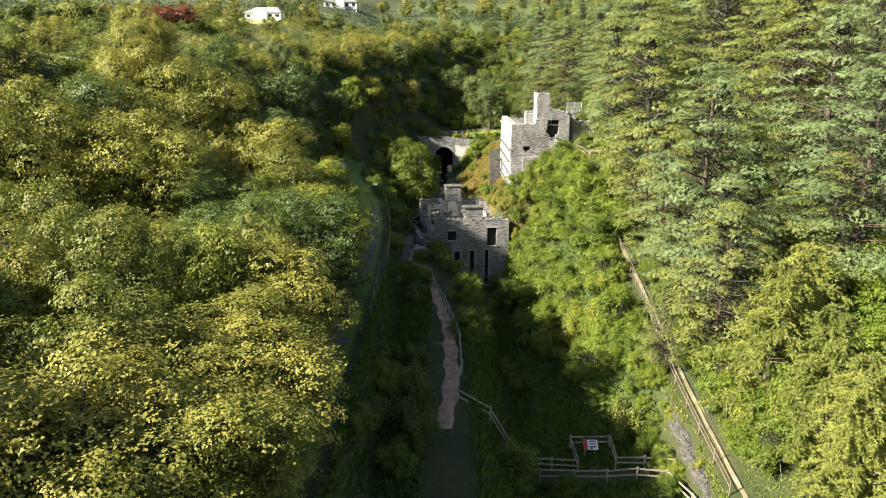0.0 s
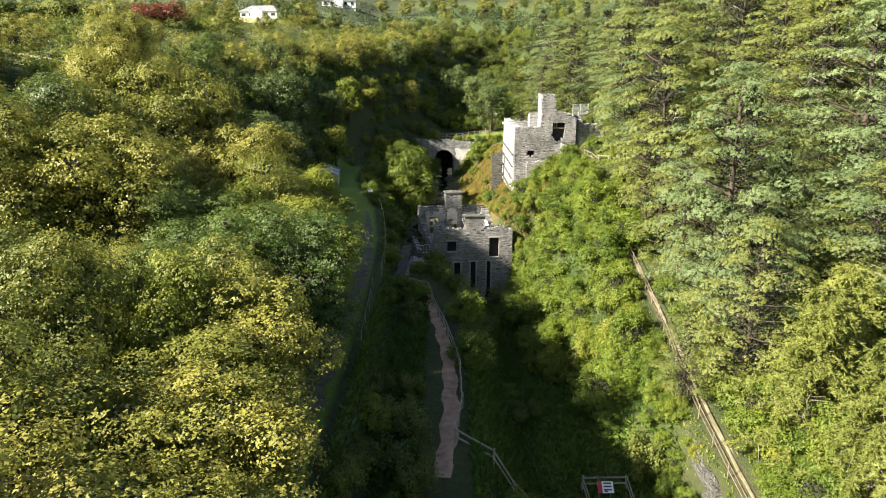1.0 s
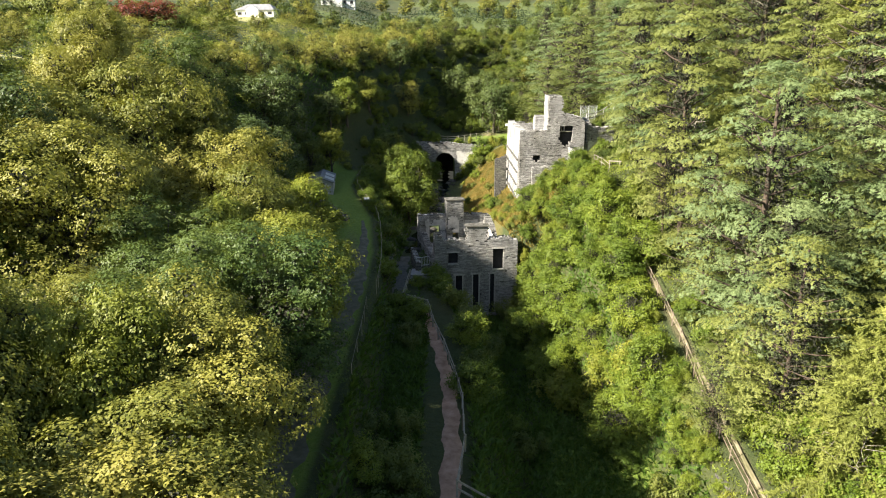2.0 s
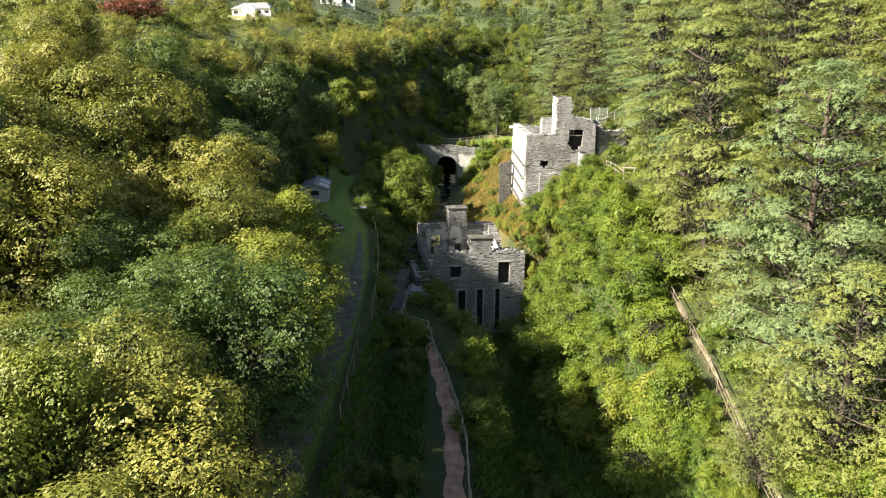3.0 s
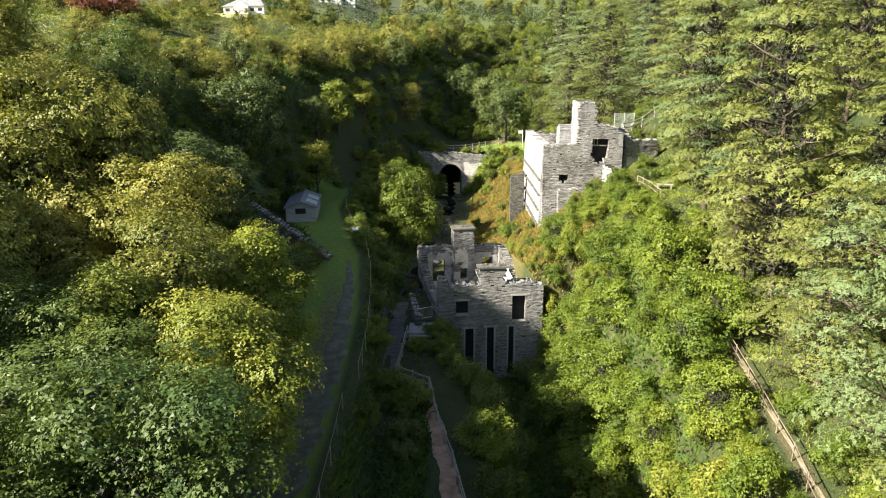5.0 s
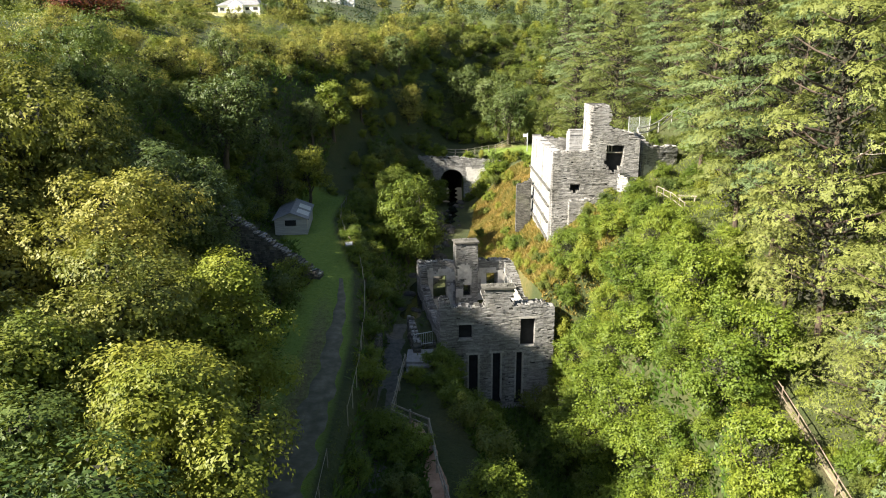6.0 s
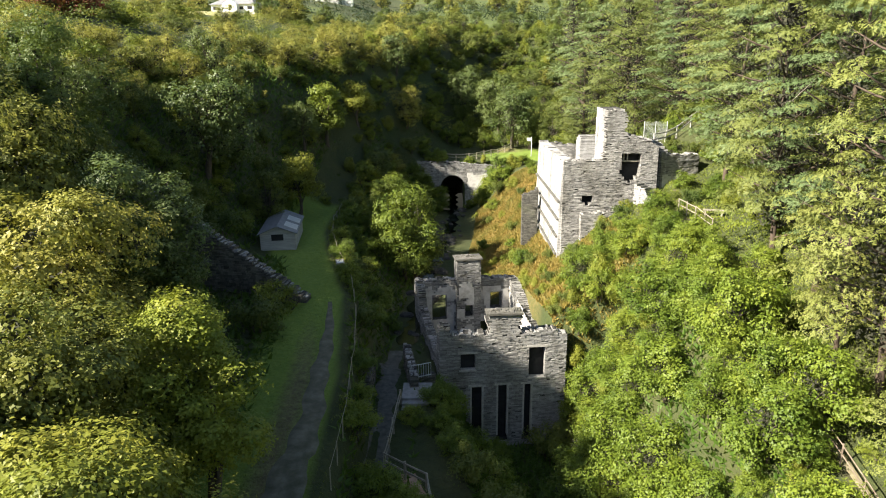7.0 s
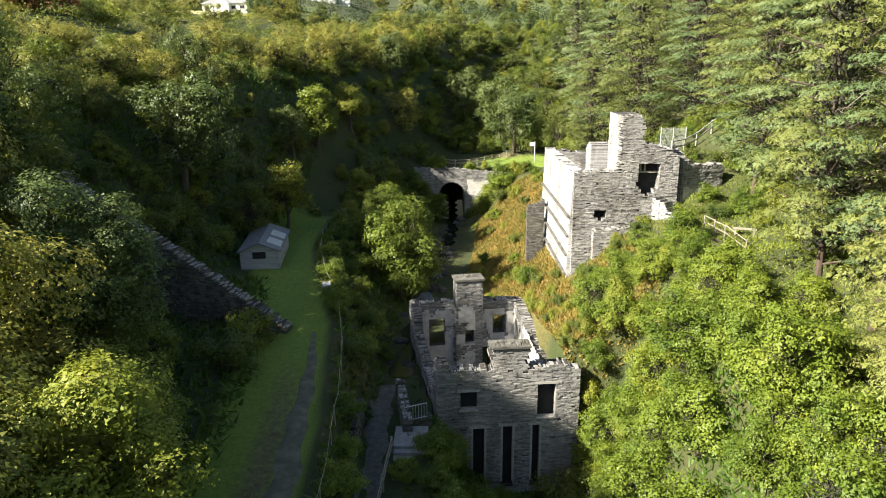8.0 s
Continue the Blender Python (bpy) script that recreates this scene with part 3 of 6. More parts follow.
# ---- the lower engine house ----
def lower_house():
    t = thing("ruined_engine_house", "roofless grey slate engine house ruin with tall window slots", "ruin", me=None)
    FL, FR, BL, BR = (-0.64, 76.0), (8.2, 76.7), (-2.92, 87.5), (6.07, 89.1)
    front_holes = [(1.42, 2.44, 11.83, 13.05), (2.10, 3.02, 6.2, 10.5), (3.98, 4.80, 6.2, 10.58), (5.85, 6.52, 6.2, 10.6), (6.22, 7.34, 11.1, 13.4), (3.9, 4.8, 4.6, 5.75)]
    ftop = steps((0, 15.1), (0.5, 15.0), (0.75, 14.45), (3.34, 14.45), (3.36, 15.85), (5.56, 15.85), (5.58, 14.35), (6.2, 14.6), (8.0, 14.55), (8.87, 14.2))
    rubble_wall(t, FL, FR, 0.85, 3.4, ftop, STONE, front_holes, seed=11, single=(3.3, 5.6, 14.3, 15.9))
    coping(t, FL, FR, 0.85, lambda s: ftop(s), STONE, 5, skip=((3.1, 5.75),))
    slab(t, "chimney_cap", FL, FR, 3.2, 5.74, -0.14, 1.0, 15.86, 16.0, STONE_DARK, "mossy flat stone chimney cap")
    coping(t, (-0.64 + 3.3, 76.26), (-0.64 + 5.6, 76.44), 0.8, lambda s: 16.0, STONE_DARK, 6)
    for i, (s0, s1, z0, z1) in enumerate(front_holes[:5]):
        slab(t, "lintel", FL, FR, s0 - 0.16, s1 + 0.16, -0.05, 0.5, z1, z1 + 0.16, LINTEL, "pale stone lintel")
        if i in (0, 4):
            slab(t, "sill", FL, FR, s0 - 0.1, s1 + 0.1, -0.07, 0.4, z0 - 0.1, z0, LINTEL, "pale stone sill")
        else:
            for q in (s0 - 0.02, s1 - 0.1):
                slab(t, "jamb", FL, FR, q, q + 0.12, -0.045, 0.3, z0 + 0.4, z1, LINTEL, "pale dressed window jamb")
    # added dark sheets stand in for the shade inside the openings
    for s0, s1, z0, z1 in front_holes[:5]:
        slab(t, "shutter", FL, FR, s0 - 0.1, s1 + 0.1, 0.52, 0.58, z0 - 0.1, z1 + 0.1, DARK, "near-black sheet standing in for the shade inside the opening")
    slab(t, "lintel", FL, FR, 3.75, 4.95, -0.05, 0.5, 5.75, 5.95, LINTEL, "pale stone lintel")
    # back wall with its flue
    back_holes = [(1.45, 2.72, 10.9, 13.15), (6.60, 7.56, 11.6, 13.12), (4.25, 4.90, 11.2, 12.2), (5.65, 6.4, 8.2, 10.5)]
    btop = steps((0, 14.5), (3.4, 14.45), (8.4, 14.35), (9.13, 14.1))
    rubble_wall(t, BL, BR, 0.8, 4.4, btop, STONE, back_holes, seed=21)
    coping(t, BL, BR, 0.8, btop, STONE, 8, skip=((3.4, 5.7),))
    flue = steps((0, 16.3), (2.15, 16.3))
    d = (Vector(BR) - Vector(BL)).normalized()
    nrm = Vector((d.y, -d.x))
    fa, fb = Vector(BL) + d * 3.5 + nrm * 0.55, Vector(BL) + d * 5.62 + nrm * 0.55
    rubble_wall(t, fa, fb, 1.3, 4.4, flue, STONE, [(0.75, 1.4, 11.2, 12.2)], seed=22)
    slab(t, "chimney_cap", fa, fb, -0.1, 2.24, -0.1, 1.4, 16.3, 16.45, STONE_DARK, "mossy flat stone chimney cap")
    coping(t, fa, fb, 1.25, lambda s: 16.45, STONE_DARK, 9)
    slab(t, "lintel", BL, BR, 6.45, 7.7, -0.04, 0.5, 13.12, 13.26, LINTEL, "pale stone lintel")
    plaster_sheet(t, BL, BR, -0.055, 0.6, 3.5, 8.6, 14.0, 3, 0.42, back_holes)
    plaster_sheet(t, BL, BR, -0.055, 5.7, 9.0, 8.4, 13.7, 5, 0.5, back_holes)
    plaster_sheet(t, fa, fb, -0.055, 0.0, 1.5, 9.0, 14.4, 7, 0.42, [(0.75, 1.4, 11.2, 12.2)])
    # side walls, broken down
    side_l = steps((0, 14.5), (1.2, 14.4), (2.0, 13.0), (5.0, 12.4), (9.4, 12.2), (10.4, 13.0), (10.8, 15.0), (11.5, 15.2))
    rubble_wall(t, BL, FL, 0.65, 4.4, side_l, STONE, [], seed=31)
    coping(t, BL, FL, 0.65, side_l, STONE, 12)
    side_r = steps((0, 13.2), (3.0, 12.8), (7.0, 13.3), (12.0, 14.2))
    rubble_wall(t, (7.3, 77.5), BR, 0.8, 4.4, side_r, STONE, [], seed=41)
    coping(t, (7.3, 77.5), BR, 0.8, side_r, STONE, 14)
    plaster_sheet(t, (7.3, 77.5), BR, 0.86, 3.0, 11.5, 10.5, 13.6, 9, 0.28)
    return t


lower_house()


def yard_walls():
    t = thing("low_stone_wall", "low broken stone wall round a sunken yard", "wall")
    top = steps((0, 13.2), (4.2, 12.9))
    rubble_wall(t, (-3.3, 77.5), (-2.55, 73.3), 0.5, 9.5, top, STONE_DARK, seed=51)
    coping(t, (-3.3, 77.5), (-2.55, 73.3), 0.5, top, STONE, 52)
    top2 = steps((0, 12.15), (2.0, 12.1))
    rubble_wall(t, (-2.5, 74.35), (-0.95, 75.0), 0.4, 9.2, top2, STONE_DARK, seed=53)
    p = thing("stone_platform", "worn grey concrete landing with steps beside the ruin", "landing")
    part("slab", Shape().box(-3.05, -1.15, 71.9, 74.0, 9.6, 12.0).mesh("slab", LANDING), p)
    for k in range(3):
        part("step", Shape().box(-3.0, -1.3, 71.9 - 0.42 * (k + 1), 71.9 - 0.42 * k, 9.6, 11.84 - 0.17 * k).mesh("step", LANDING), p)
    g = thing("yard_railing", "thin grey steel railing above the sunken yard", "railing")
    a, b = Vector((-2.55, 74.2, 12.1)), Vector((-1.25, 74.75, 12.1))
    for i in range(9):
        q = a.lerp(b, i / 8)
        part("baluster", Shape().tube([q, q + Vector((0, 0, 1.0))], [0.016, 0.016], 5).mesh("baluster", STEEL), g)
    for h in (0.12, 1.0):
        part("rail", Shape().beam(a + Vector((0, 0, h)), b + Vector((0, 0, h)), 0.04, 0.04).mesh("rail", STEEL), g)
    w = thing("lane_wall", "mossy stone retaining wall under the hedge bank", "wall")
    ltop = steps((0, 13.0), (9.0, 13.4), (18.0, 13.2))
    rubble_wall(w, (-4.75, 57.0), (-5.05, 75.0), 0.4, 10.6, ltop, STONE_DARK, seed=54)
    coping(w, (-4.75, 57.0), (-5.05, 75.0), 0.4, ltop, STONE_DARK, 55)


yard_walls()


# ---- the upper engine house ----
def upper_house():
    t = thing("ruined_mill_tower", "tall roofless slate tower ruin with limewashed side and broken chimney", "ruin")
    A, B = (9.40, 88.2), (17.1, 88.2)
    holes = [(4.75, 6.3, 23.9, 25.2), (4.6, 6.25, 23.55, 23.9), (4.8, 6.2, 23.3, 23.55), (5.0, 5.9, 23.0, 23.3), (5.3, 5.6, 22.8, 23.0), (1.62, 2.5, 21.15, 21.8), (1.9, 2.2, 21.0, 21.15)]
    top = steps((0, 24.6), (3.4, 24.65), (3.42, 28.65), (4.2, 28.75), (4.98, 28.5), (5.0, 26.9), (6.0, 26.5), (7.0, 26.3), (7.7, 25.6))
    rubble_wall(t, A, B, 0.85, 13.6, top, STONE_PALE, holes, seed=61, batter=0.03, course=0.085, lengths=(0.12, 0.42), rough=0.05, single=(3.4, 5.0, 26.4, 28.7))
    coping(t, A, B, 0.85, top, STONE_PALE, 15, skip=((3.2, 5.1),))
    slab(t, "timber_lintel", A, B, 4.4, 6.6, -0.06, 0.4, 25.55, 25.72, WOOD, "grey weathered timber lintel")
    slab(t, "sill", A, B, 1.5, 2.6, -0.05, 0.3, 21.82, 21.93, LINTEL)
    # near-black sheets added for the shade within these two openings
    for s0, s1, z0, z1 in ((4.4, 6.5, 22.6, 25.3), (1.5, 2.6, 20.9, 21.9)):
        slab(t, "shutter", A, B, s0, s1, 0.55, 0.61, z0, z1, DARK, "near-black sheet standing in for the shade inside the opening")
    for q in (4.95, 5.25):
        slab(t, "window_bar", A, B, q, q + 0.09, 0.2, 0.3, 24.6, 25.25, WOOD, "grey broken window bar")
    slab(t, "fallen_beam", A, B, 4.7, 6.3, 0.25, 0.4, 24.5, 24.62, WOOD, "grey fallen timber across the opening")
    # the plinth at the foot
    ptop = steps((0, 20.3), (2.0, 20.45), (4.5, 20.6))
    rubble_wall(t, (10.9, 87.35), (15.4, 87.6), 0.75, 14.5, ptop, STONE_PALE, [(1.6, 1.85, 19.3, 19.6), (2.2, 2.5, 18.9, 19.2)], seed=62)
    coping(t, (10.9, 87.35), (15.4, 87.6), 0.7, ptop, STONE_PALE, 16)
    # limewashed long side with its ledges
    ltop = steps((0, 24.5), (14.0, 24.6), (15.0, 24.6))
    rubble_wall(t, (9.40, 103.2), (9.40, 88.2), 0.85, 13.2, ltop, STONE_LIME, [], seed=63, course=0.16, lengths=(0.25, 0.8), batter=0.03, rough=0.02)
    coping(t, (9.40, 103.2), (9.40, 88.2), 0.85, ltop, STONE_LIME, 17)
    # the dark colour of the ledges stands in for their shadow lines
    for i, z in enumerate((21.1, 19.6, 18.1, 16.6)):
        off = -0.03 * (25.0 - z) - 0.19
        slab(t, "ledge", (9.40, 103.2), (9.40, 88.2), 0.2, 14.9, off, 0.2, z, z + 0.16, STONE_DARK, "stone ledge course coloured dark for its shadow")
    # back, cross wall with the flue, and the broken east part
    rubble_wall(t, (17.0, 103.2), (9.4, 103.2), 0.85, 15.5, steps((0, 25.2), (3.5, 24.3), (7.6, 24.5)), STONE_PALE, [], seed=64)
    rubble_wall(t, (12.80, 92.1), (12.80, 89.0), 1.58, 21.5, steps((0, 28.6), (3.2, 28.7)), STONE_LIME, [], seed=65, course=0.2)
    rubble_wall(t, (12.2, 97.6), (12.2, 95.6), 1.5, 19.0, steps((0, 25.3), (1.0, 25.9), (2.0, 25.6)), STONE_LIME, [], seed=66)
    rubble_wall(t, (16.25, 88.9), (16.25, 103.0), 0.85, 18.5, steps((0, 26.2), (6.0, 26.0), (14, 25.2)), STONE_PALE, [], seed=67)
    slab(t, "jamb", A, B, 7.3, 7.55, -0.12, 0.4, 21.6, 25.7, LINTEL, "pale dressed door jamb")
    etop = steps((0, 25.4), (1.0, 25.0), (3.4, 24.9))
    rubble_wall(t, (17.5, 88.5), (21.0, 89.6), 0.7, 19.5, etop, STONE_PALE, [], seed=68)
    coping(t, (17.5, 88.5), (21.0, 89.6), 0.7, etop, STONE_PALE, 19)
    rubble_wall(t, (17.45, 91.5), (17.45, 88.6), 0.5, 20.0, steps((0, 26.0), (3.0, 25.3)), STONE_LIME, [], seed=69)
    plaster_sheet(t, (17.5, 88.5), (21.0, 89.6), -0.06, 0.2, 3.2, 21.0, 23.4, 11, 0.5)
    return t


upper_house()

t = thing("rubble_stub", "short brown rubble retaining wall on the grassy bank", "wall")
rubble_wall(t, (7.3, 99.0), (8.9, 99.0), 0.7, 14.5, steps((0, 19.7), (1.6, 20.2)), STONE_DARK, seed=71)

t = thing("stone_stump", "crumbling pale masonry lump on the path edge", "ruin")
rubble_wall(t, (15.1, 87.2), (17.2, 84.6), 0.9, 17.0, steps((0, 22.9), (0.9, 22.7), (1.5, 21.9), (2.4, 21.5), (3.3, 20.6)), STONE_LIME, seed=72, rough=0.09)


def sloping_wall():
    t = thing("sloping_stone_wall", "thick dark stone wall sloping down to the grass track", "wall")
    a, b = (-10.2, 78.4), (-25.0, 80.9)
    top = steps((0, 16.3), (15.0, 26.0))
    rubble_wall(t, b, a, 0.9, 13.5, lambda s: top(15.03 - s), STONE_DARK, seed=73, course=0.2)
    coping(t, b, a, 0.9, lambda s: top(15.03 - s), STONE, 20)
    return t


sloping_wall()


def culvert():
    """The arched tunnel under the lawn, with its face and wing walls."""
    t = thing("culvert", "arched stone tunnel mouth with pale wing wall above a stream", "tunnel")
    y, xc, rad, spring, floor_z = 133.4, 0.42, 1.85, 14.2, 9.8
    # the arch is cut course by course
    holes = []
    for i in range(14):
        z0 = spring + rad * i / 14
        w = math.sqrt(max(rad ** 2 - (z0 - spring + rad / 28) ** 2, 0.0))
        holes.append((xc - w + 5.0, xc + w + 5.0, z0, z0 + rad / 14))
    holes.append((xc - rad + 5.0, xc + rad + 5.0, floor_z - 1, spring))
    rubble_wall(t, (-5.0, y), (9.0, y), 0.8, 8.5, steps((0, 18.1), (6.0, 18.0), (9.0, 17.6), (14, 17.2)), STONE, holes, seed=81, course=0.2)
    plaster_sheet(t, (-5.0, y), (9.0, y), -0.06, 7.6, 11.6, 13.8, 16.4, 13, 0.5)
    coping(t, (-5.0, y), (9.0, y), 0.7, steps((0, 18.1), (6.0, 18.0), (9.0, 17.6), (14, 17.2)), STONE, 82)
    # voussoirs
    for i in range(17):
        a0, a1 = math.pi * i / 17 + 0.01, math.pi * (i + 1) / 17 - 0.01
        s = Shape()
        c = [(xc + math.cos(a) * rr, yy, spring + math.sin(a) * rr) for yy in (y - 0.10, y + 0.5) for a, rr in ((a0, rad - 0.02), (a1, rad - 0.02), (a1, rad + 0.38), (a0, rad + 0.38))]
        s.hexa(c)
        part("arch_stone", s.mesh("arch_stone", STONE), t)
    # the barrel; its near-black colour stands in for the tunnel's shade
    s = Shape()
    n = 20
    for k in (0, 1):
        yy = y + 0.7 + 22 * k
        prof = [(xc - rad, floor_z - 1)] + [(xc - math.cos(math.pi * i / n) * rad, spring + math.sin(math.pi * i / n) * rad) for i in range(n + 1)] + [(xc + rad, floor_z - 1)]
        s.v += [(px, yy, pz) for px, pz in prof]
    m = n + 3
    s.f += [(i, i + 1, m + i + 1, m + i) for i in range(m - 1)] + [tuple(m + i for i in range(m))]
    part("barrel", s.mesh("barrel", MORTAR), t, "tunnel lining coloured near-black for the shade inside")
    return t


culvert()


def path_wall():
    """The retaining wall below the hill path."""
    t = thing("retaining_wall", "low grey rubble retaining wall below the hill path", "wall")
    top = lambda s: float(upper_path(31 + s)[1]) - 0.45 + 0.15 * math.sin(s * 1.9)
    rubble_wall(t, (16.6, 31.0), (16.75, 50.0), 0.30, 4.6, top, STONE_DARK, seed=91, rough=0.12)
    coping(t, (16.6, 31.0), (16.75, 50.0), 0.30, top, STONE_DARK, 92)


path_wall()


# ---- plants ----
def unit(v):
    return v / np.maximum(np.linalg.norm(v, axis=-1, keepdims=True), 1e-9)


def blades(rng, centre, facing, size, aspect=0.7, jitter=0.42):
    """Leaves: arrays of centres, of the way they face and of lengths."""
    n = len(centre)
    nrm = unit(facing + rng.normal(0, jitter, (n, 3)))
    tip = rng.normal(0, 1, (n, 3))
    tip = unit(tip - nrm * (tip * nrm).sum(-1, keepdims=True))
    side = np.cross(nrm, tip) * aspect * 0.5
    size = np.broadcast_to(size, (n,))[:, None] * rng.uniform(0.7, 1.3, (n, 1))
    return np.stack([centre - (tip * 0.4 - side) * size, centre - (tip * 0.4 + side) * size, centre + tip * size * 0.6], 1)


def crown_clumps(rng, h, base, radius, n, lean=0.0, dome=1.0):
    """Centres and radii of the leaf masses of a broad crown."""
    c = []
    while len(c) < n:
        p = rng.normal(0, 1, 3)
        p /= np.linalg.norm(p)
        p *= rng.uniform(0.72, 1.0) if rng.random() < 0.78 else rng.uniform(0.3, 0.7)
        if p[2] < -0.55:
            continue
        c.append((p[0] * radius * rng.uniform(0.75, 1.1), p[1] * radius * rng.uniform(0.75, 1.1), base + (h - base) * (0.5 + 0.45 * p[2] * dome)))
    return np.array(c), rng.uniform(0.24, 0.40, n) * radius


def broadleaf(name, seed, h, base, radius, clumps, twigs, leaves, size, leaf, bark, label, category="tree", trunks=1, inner=70):
    rng = np.random.default_rng(seed)
    t = thing(name, label, category)
    cc, rr = crown_clumps(rng, h, base, radius, clumps)
    q = []
    for c, r in zip(cc, rr):
        d = unit(rng.normal(0, 1, (twigs, 3)) + np.array([0, 0, 0.35]))
        tw = c + d * r * rng.uniform(0.80, 1.12, (twigs, 1)) * np.array([1.08, 1.08, 0.80])
        keep = rng.random(twigs) < 0.95
        tw, d = tw[keep], d[keep]
        p = np.repeat(tw, leaves, 0) + rng.normal(0, 1, (len(tw) * leaves, 3)) * np.array([0.17, 0.17, 0.11]) * (0.5 + size * 3)
        q.append(blades(rng, p, np.repeat(d, leaves, 0) * 1.0 + np.array([0, 0, 0.55]), size, 0.8, 0.34))
    # shaded inner leaves close the heart of each mass
    own = np.repeat(np.arange(len(cc)), inner)
    d = unit(rng.normal(0, 1, (len(own), 3)))
    heart = cc[own] + d * (rr[own] * rng.uniform(0.1, 0.62, len(own)))[:, None] * np.array([1, 1, 0.75])
    q.append(blades(rng, heart, d + np.array([0, 0, 0.3]), min(size * 1.3, 0.3), 0.9))
    # near-black twig blades added in the middle block light and stand in for shade
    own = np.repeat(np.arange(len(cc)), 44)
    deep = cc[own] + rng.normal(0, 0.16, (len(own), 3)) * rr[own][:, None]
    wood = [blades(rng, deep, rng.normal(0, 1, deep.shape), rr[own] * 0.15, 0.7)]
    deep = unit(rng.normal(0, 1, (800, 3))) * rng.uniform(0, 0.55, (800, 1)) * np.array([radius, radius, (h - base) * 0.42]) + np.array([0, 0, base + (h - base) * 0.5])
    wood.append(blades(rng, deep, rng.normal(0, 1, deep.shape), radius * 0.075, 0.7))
    part("inner_wood", spikes_mesh("inner_wood", np.concatenate(wood), TWIG_SHADE), t, "dark inner twig filler that stands in for the crown's shade", kind="stuff")
    part("crown", spikes_mesh("crown", np.concatenate(q), leaf), t)
    s = Shape()
    for k in range(trunks):
        off = rng.normal(0, 0.25, 2) * (trunks > 1)
        bend = rng.normal(0, 0.15, (4, 2))
        pts = [(off[0] * (1 + i) + bend[i][0], off[1] * (1 + i) + bend[i][1], -0.6 + (base + (h - base) * 0.55 + 0.6) * i / 3) for i in range(4)]
        w = 0.028 * h / trunks ** 0.5
        s.tube(pts, [w * 1.35, w, w * 0.7, w * 0.3], 7)
        for c in cc[rng.permutation(len(cc))[:12 // trunks]]:
            a = Vector(pts[1]).lerp(Vector(pts[3]), rng.uniform(0.1, 0.8))
            mid = a.lerp(Vector(c), 0.5) + Vector((0, 0, 0.25))
            s.tube([a, mid, c], [w * 0.45, w * 0.28, w * 0.1], 5)
    part("trunk", s.mesh("trunk", bark, True), t)
    return t


def needles(rng, foot, way, length, width):
    """Thin needle sprays from their feet along their ways."""
    n = len(foot)
    way = unit(way)
    side = unit(np.cross(way, rng.normal(0, 1, (n, 3)))) * width / 2
    length = np.broadcast_to(length, (n,))[:, None] * rng.uniform(0.65, 1.25, (n, 1))
    return np.stack([foot - side, foot + side, foot + way * length], 1)


def dead_wood(rng, stem, base, h, spread, count):
    """Bare branches that stick out of a conifer."""
    out = []
    for k in range(count):
        az, z = rng.uniform(0, 6.283), base + (h - base) * rng.uniform(-0.1, 0.55)
        a = stem(z)
        L = spread * rng.uniform(0.5, 0.95)
        b = a + np.array([math.cos(az) * L, math.sin(az) * L, rng.uniform(-0.9, 0.4)])
        mid = (a + b) / 2 + np.array([0, 0, rng.uniform(-0.2, 0.4)])
        sd = Shape().tube([a, a + (mid - a) * 0.5 + rng.normal(0, 0.18, 3), mid, mid + (b - mid) * 0.5 + rng.normal(0, 0.22, 3), b], [0.035, 0.03, 0.022, 0.015, 0.006], 4)
        for j in range(4):
            e = mid + (b - mid) * rng.random()
            sd.tube([e, e + rng.normal(0, 0.5, 3)], [0.018, 0.006], 3)
        out.append(sd)
    return out


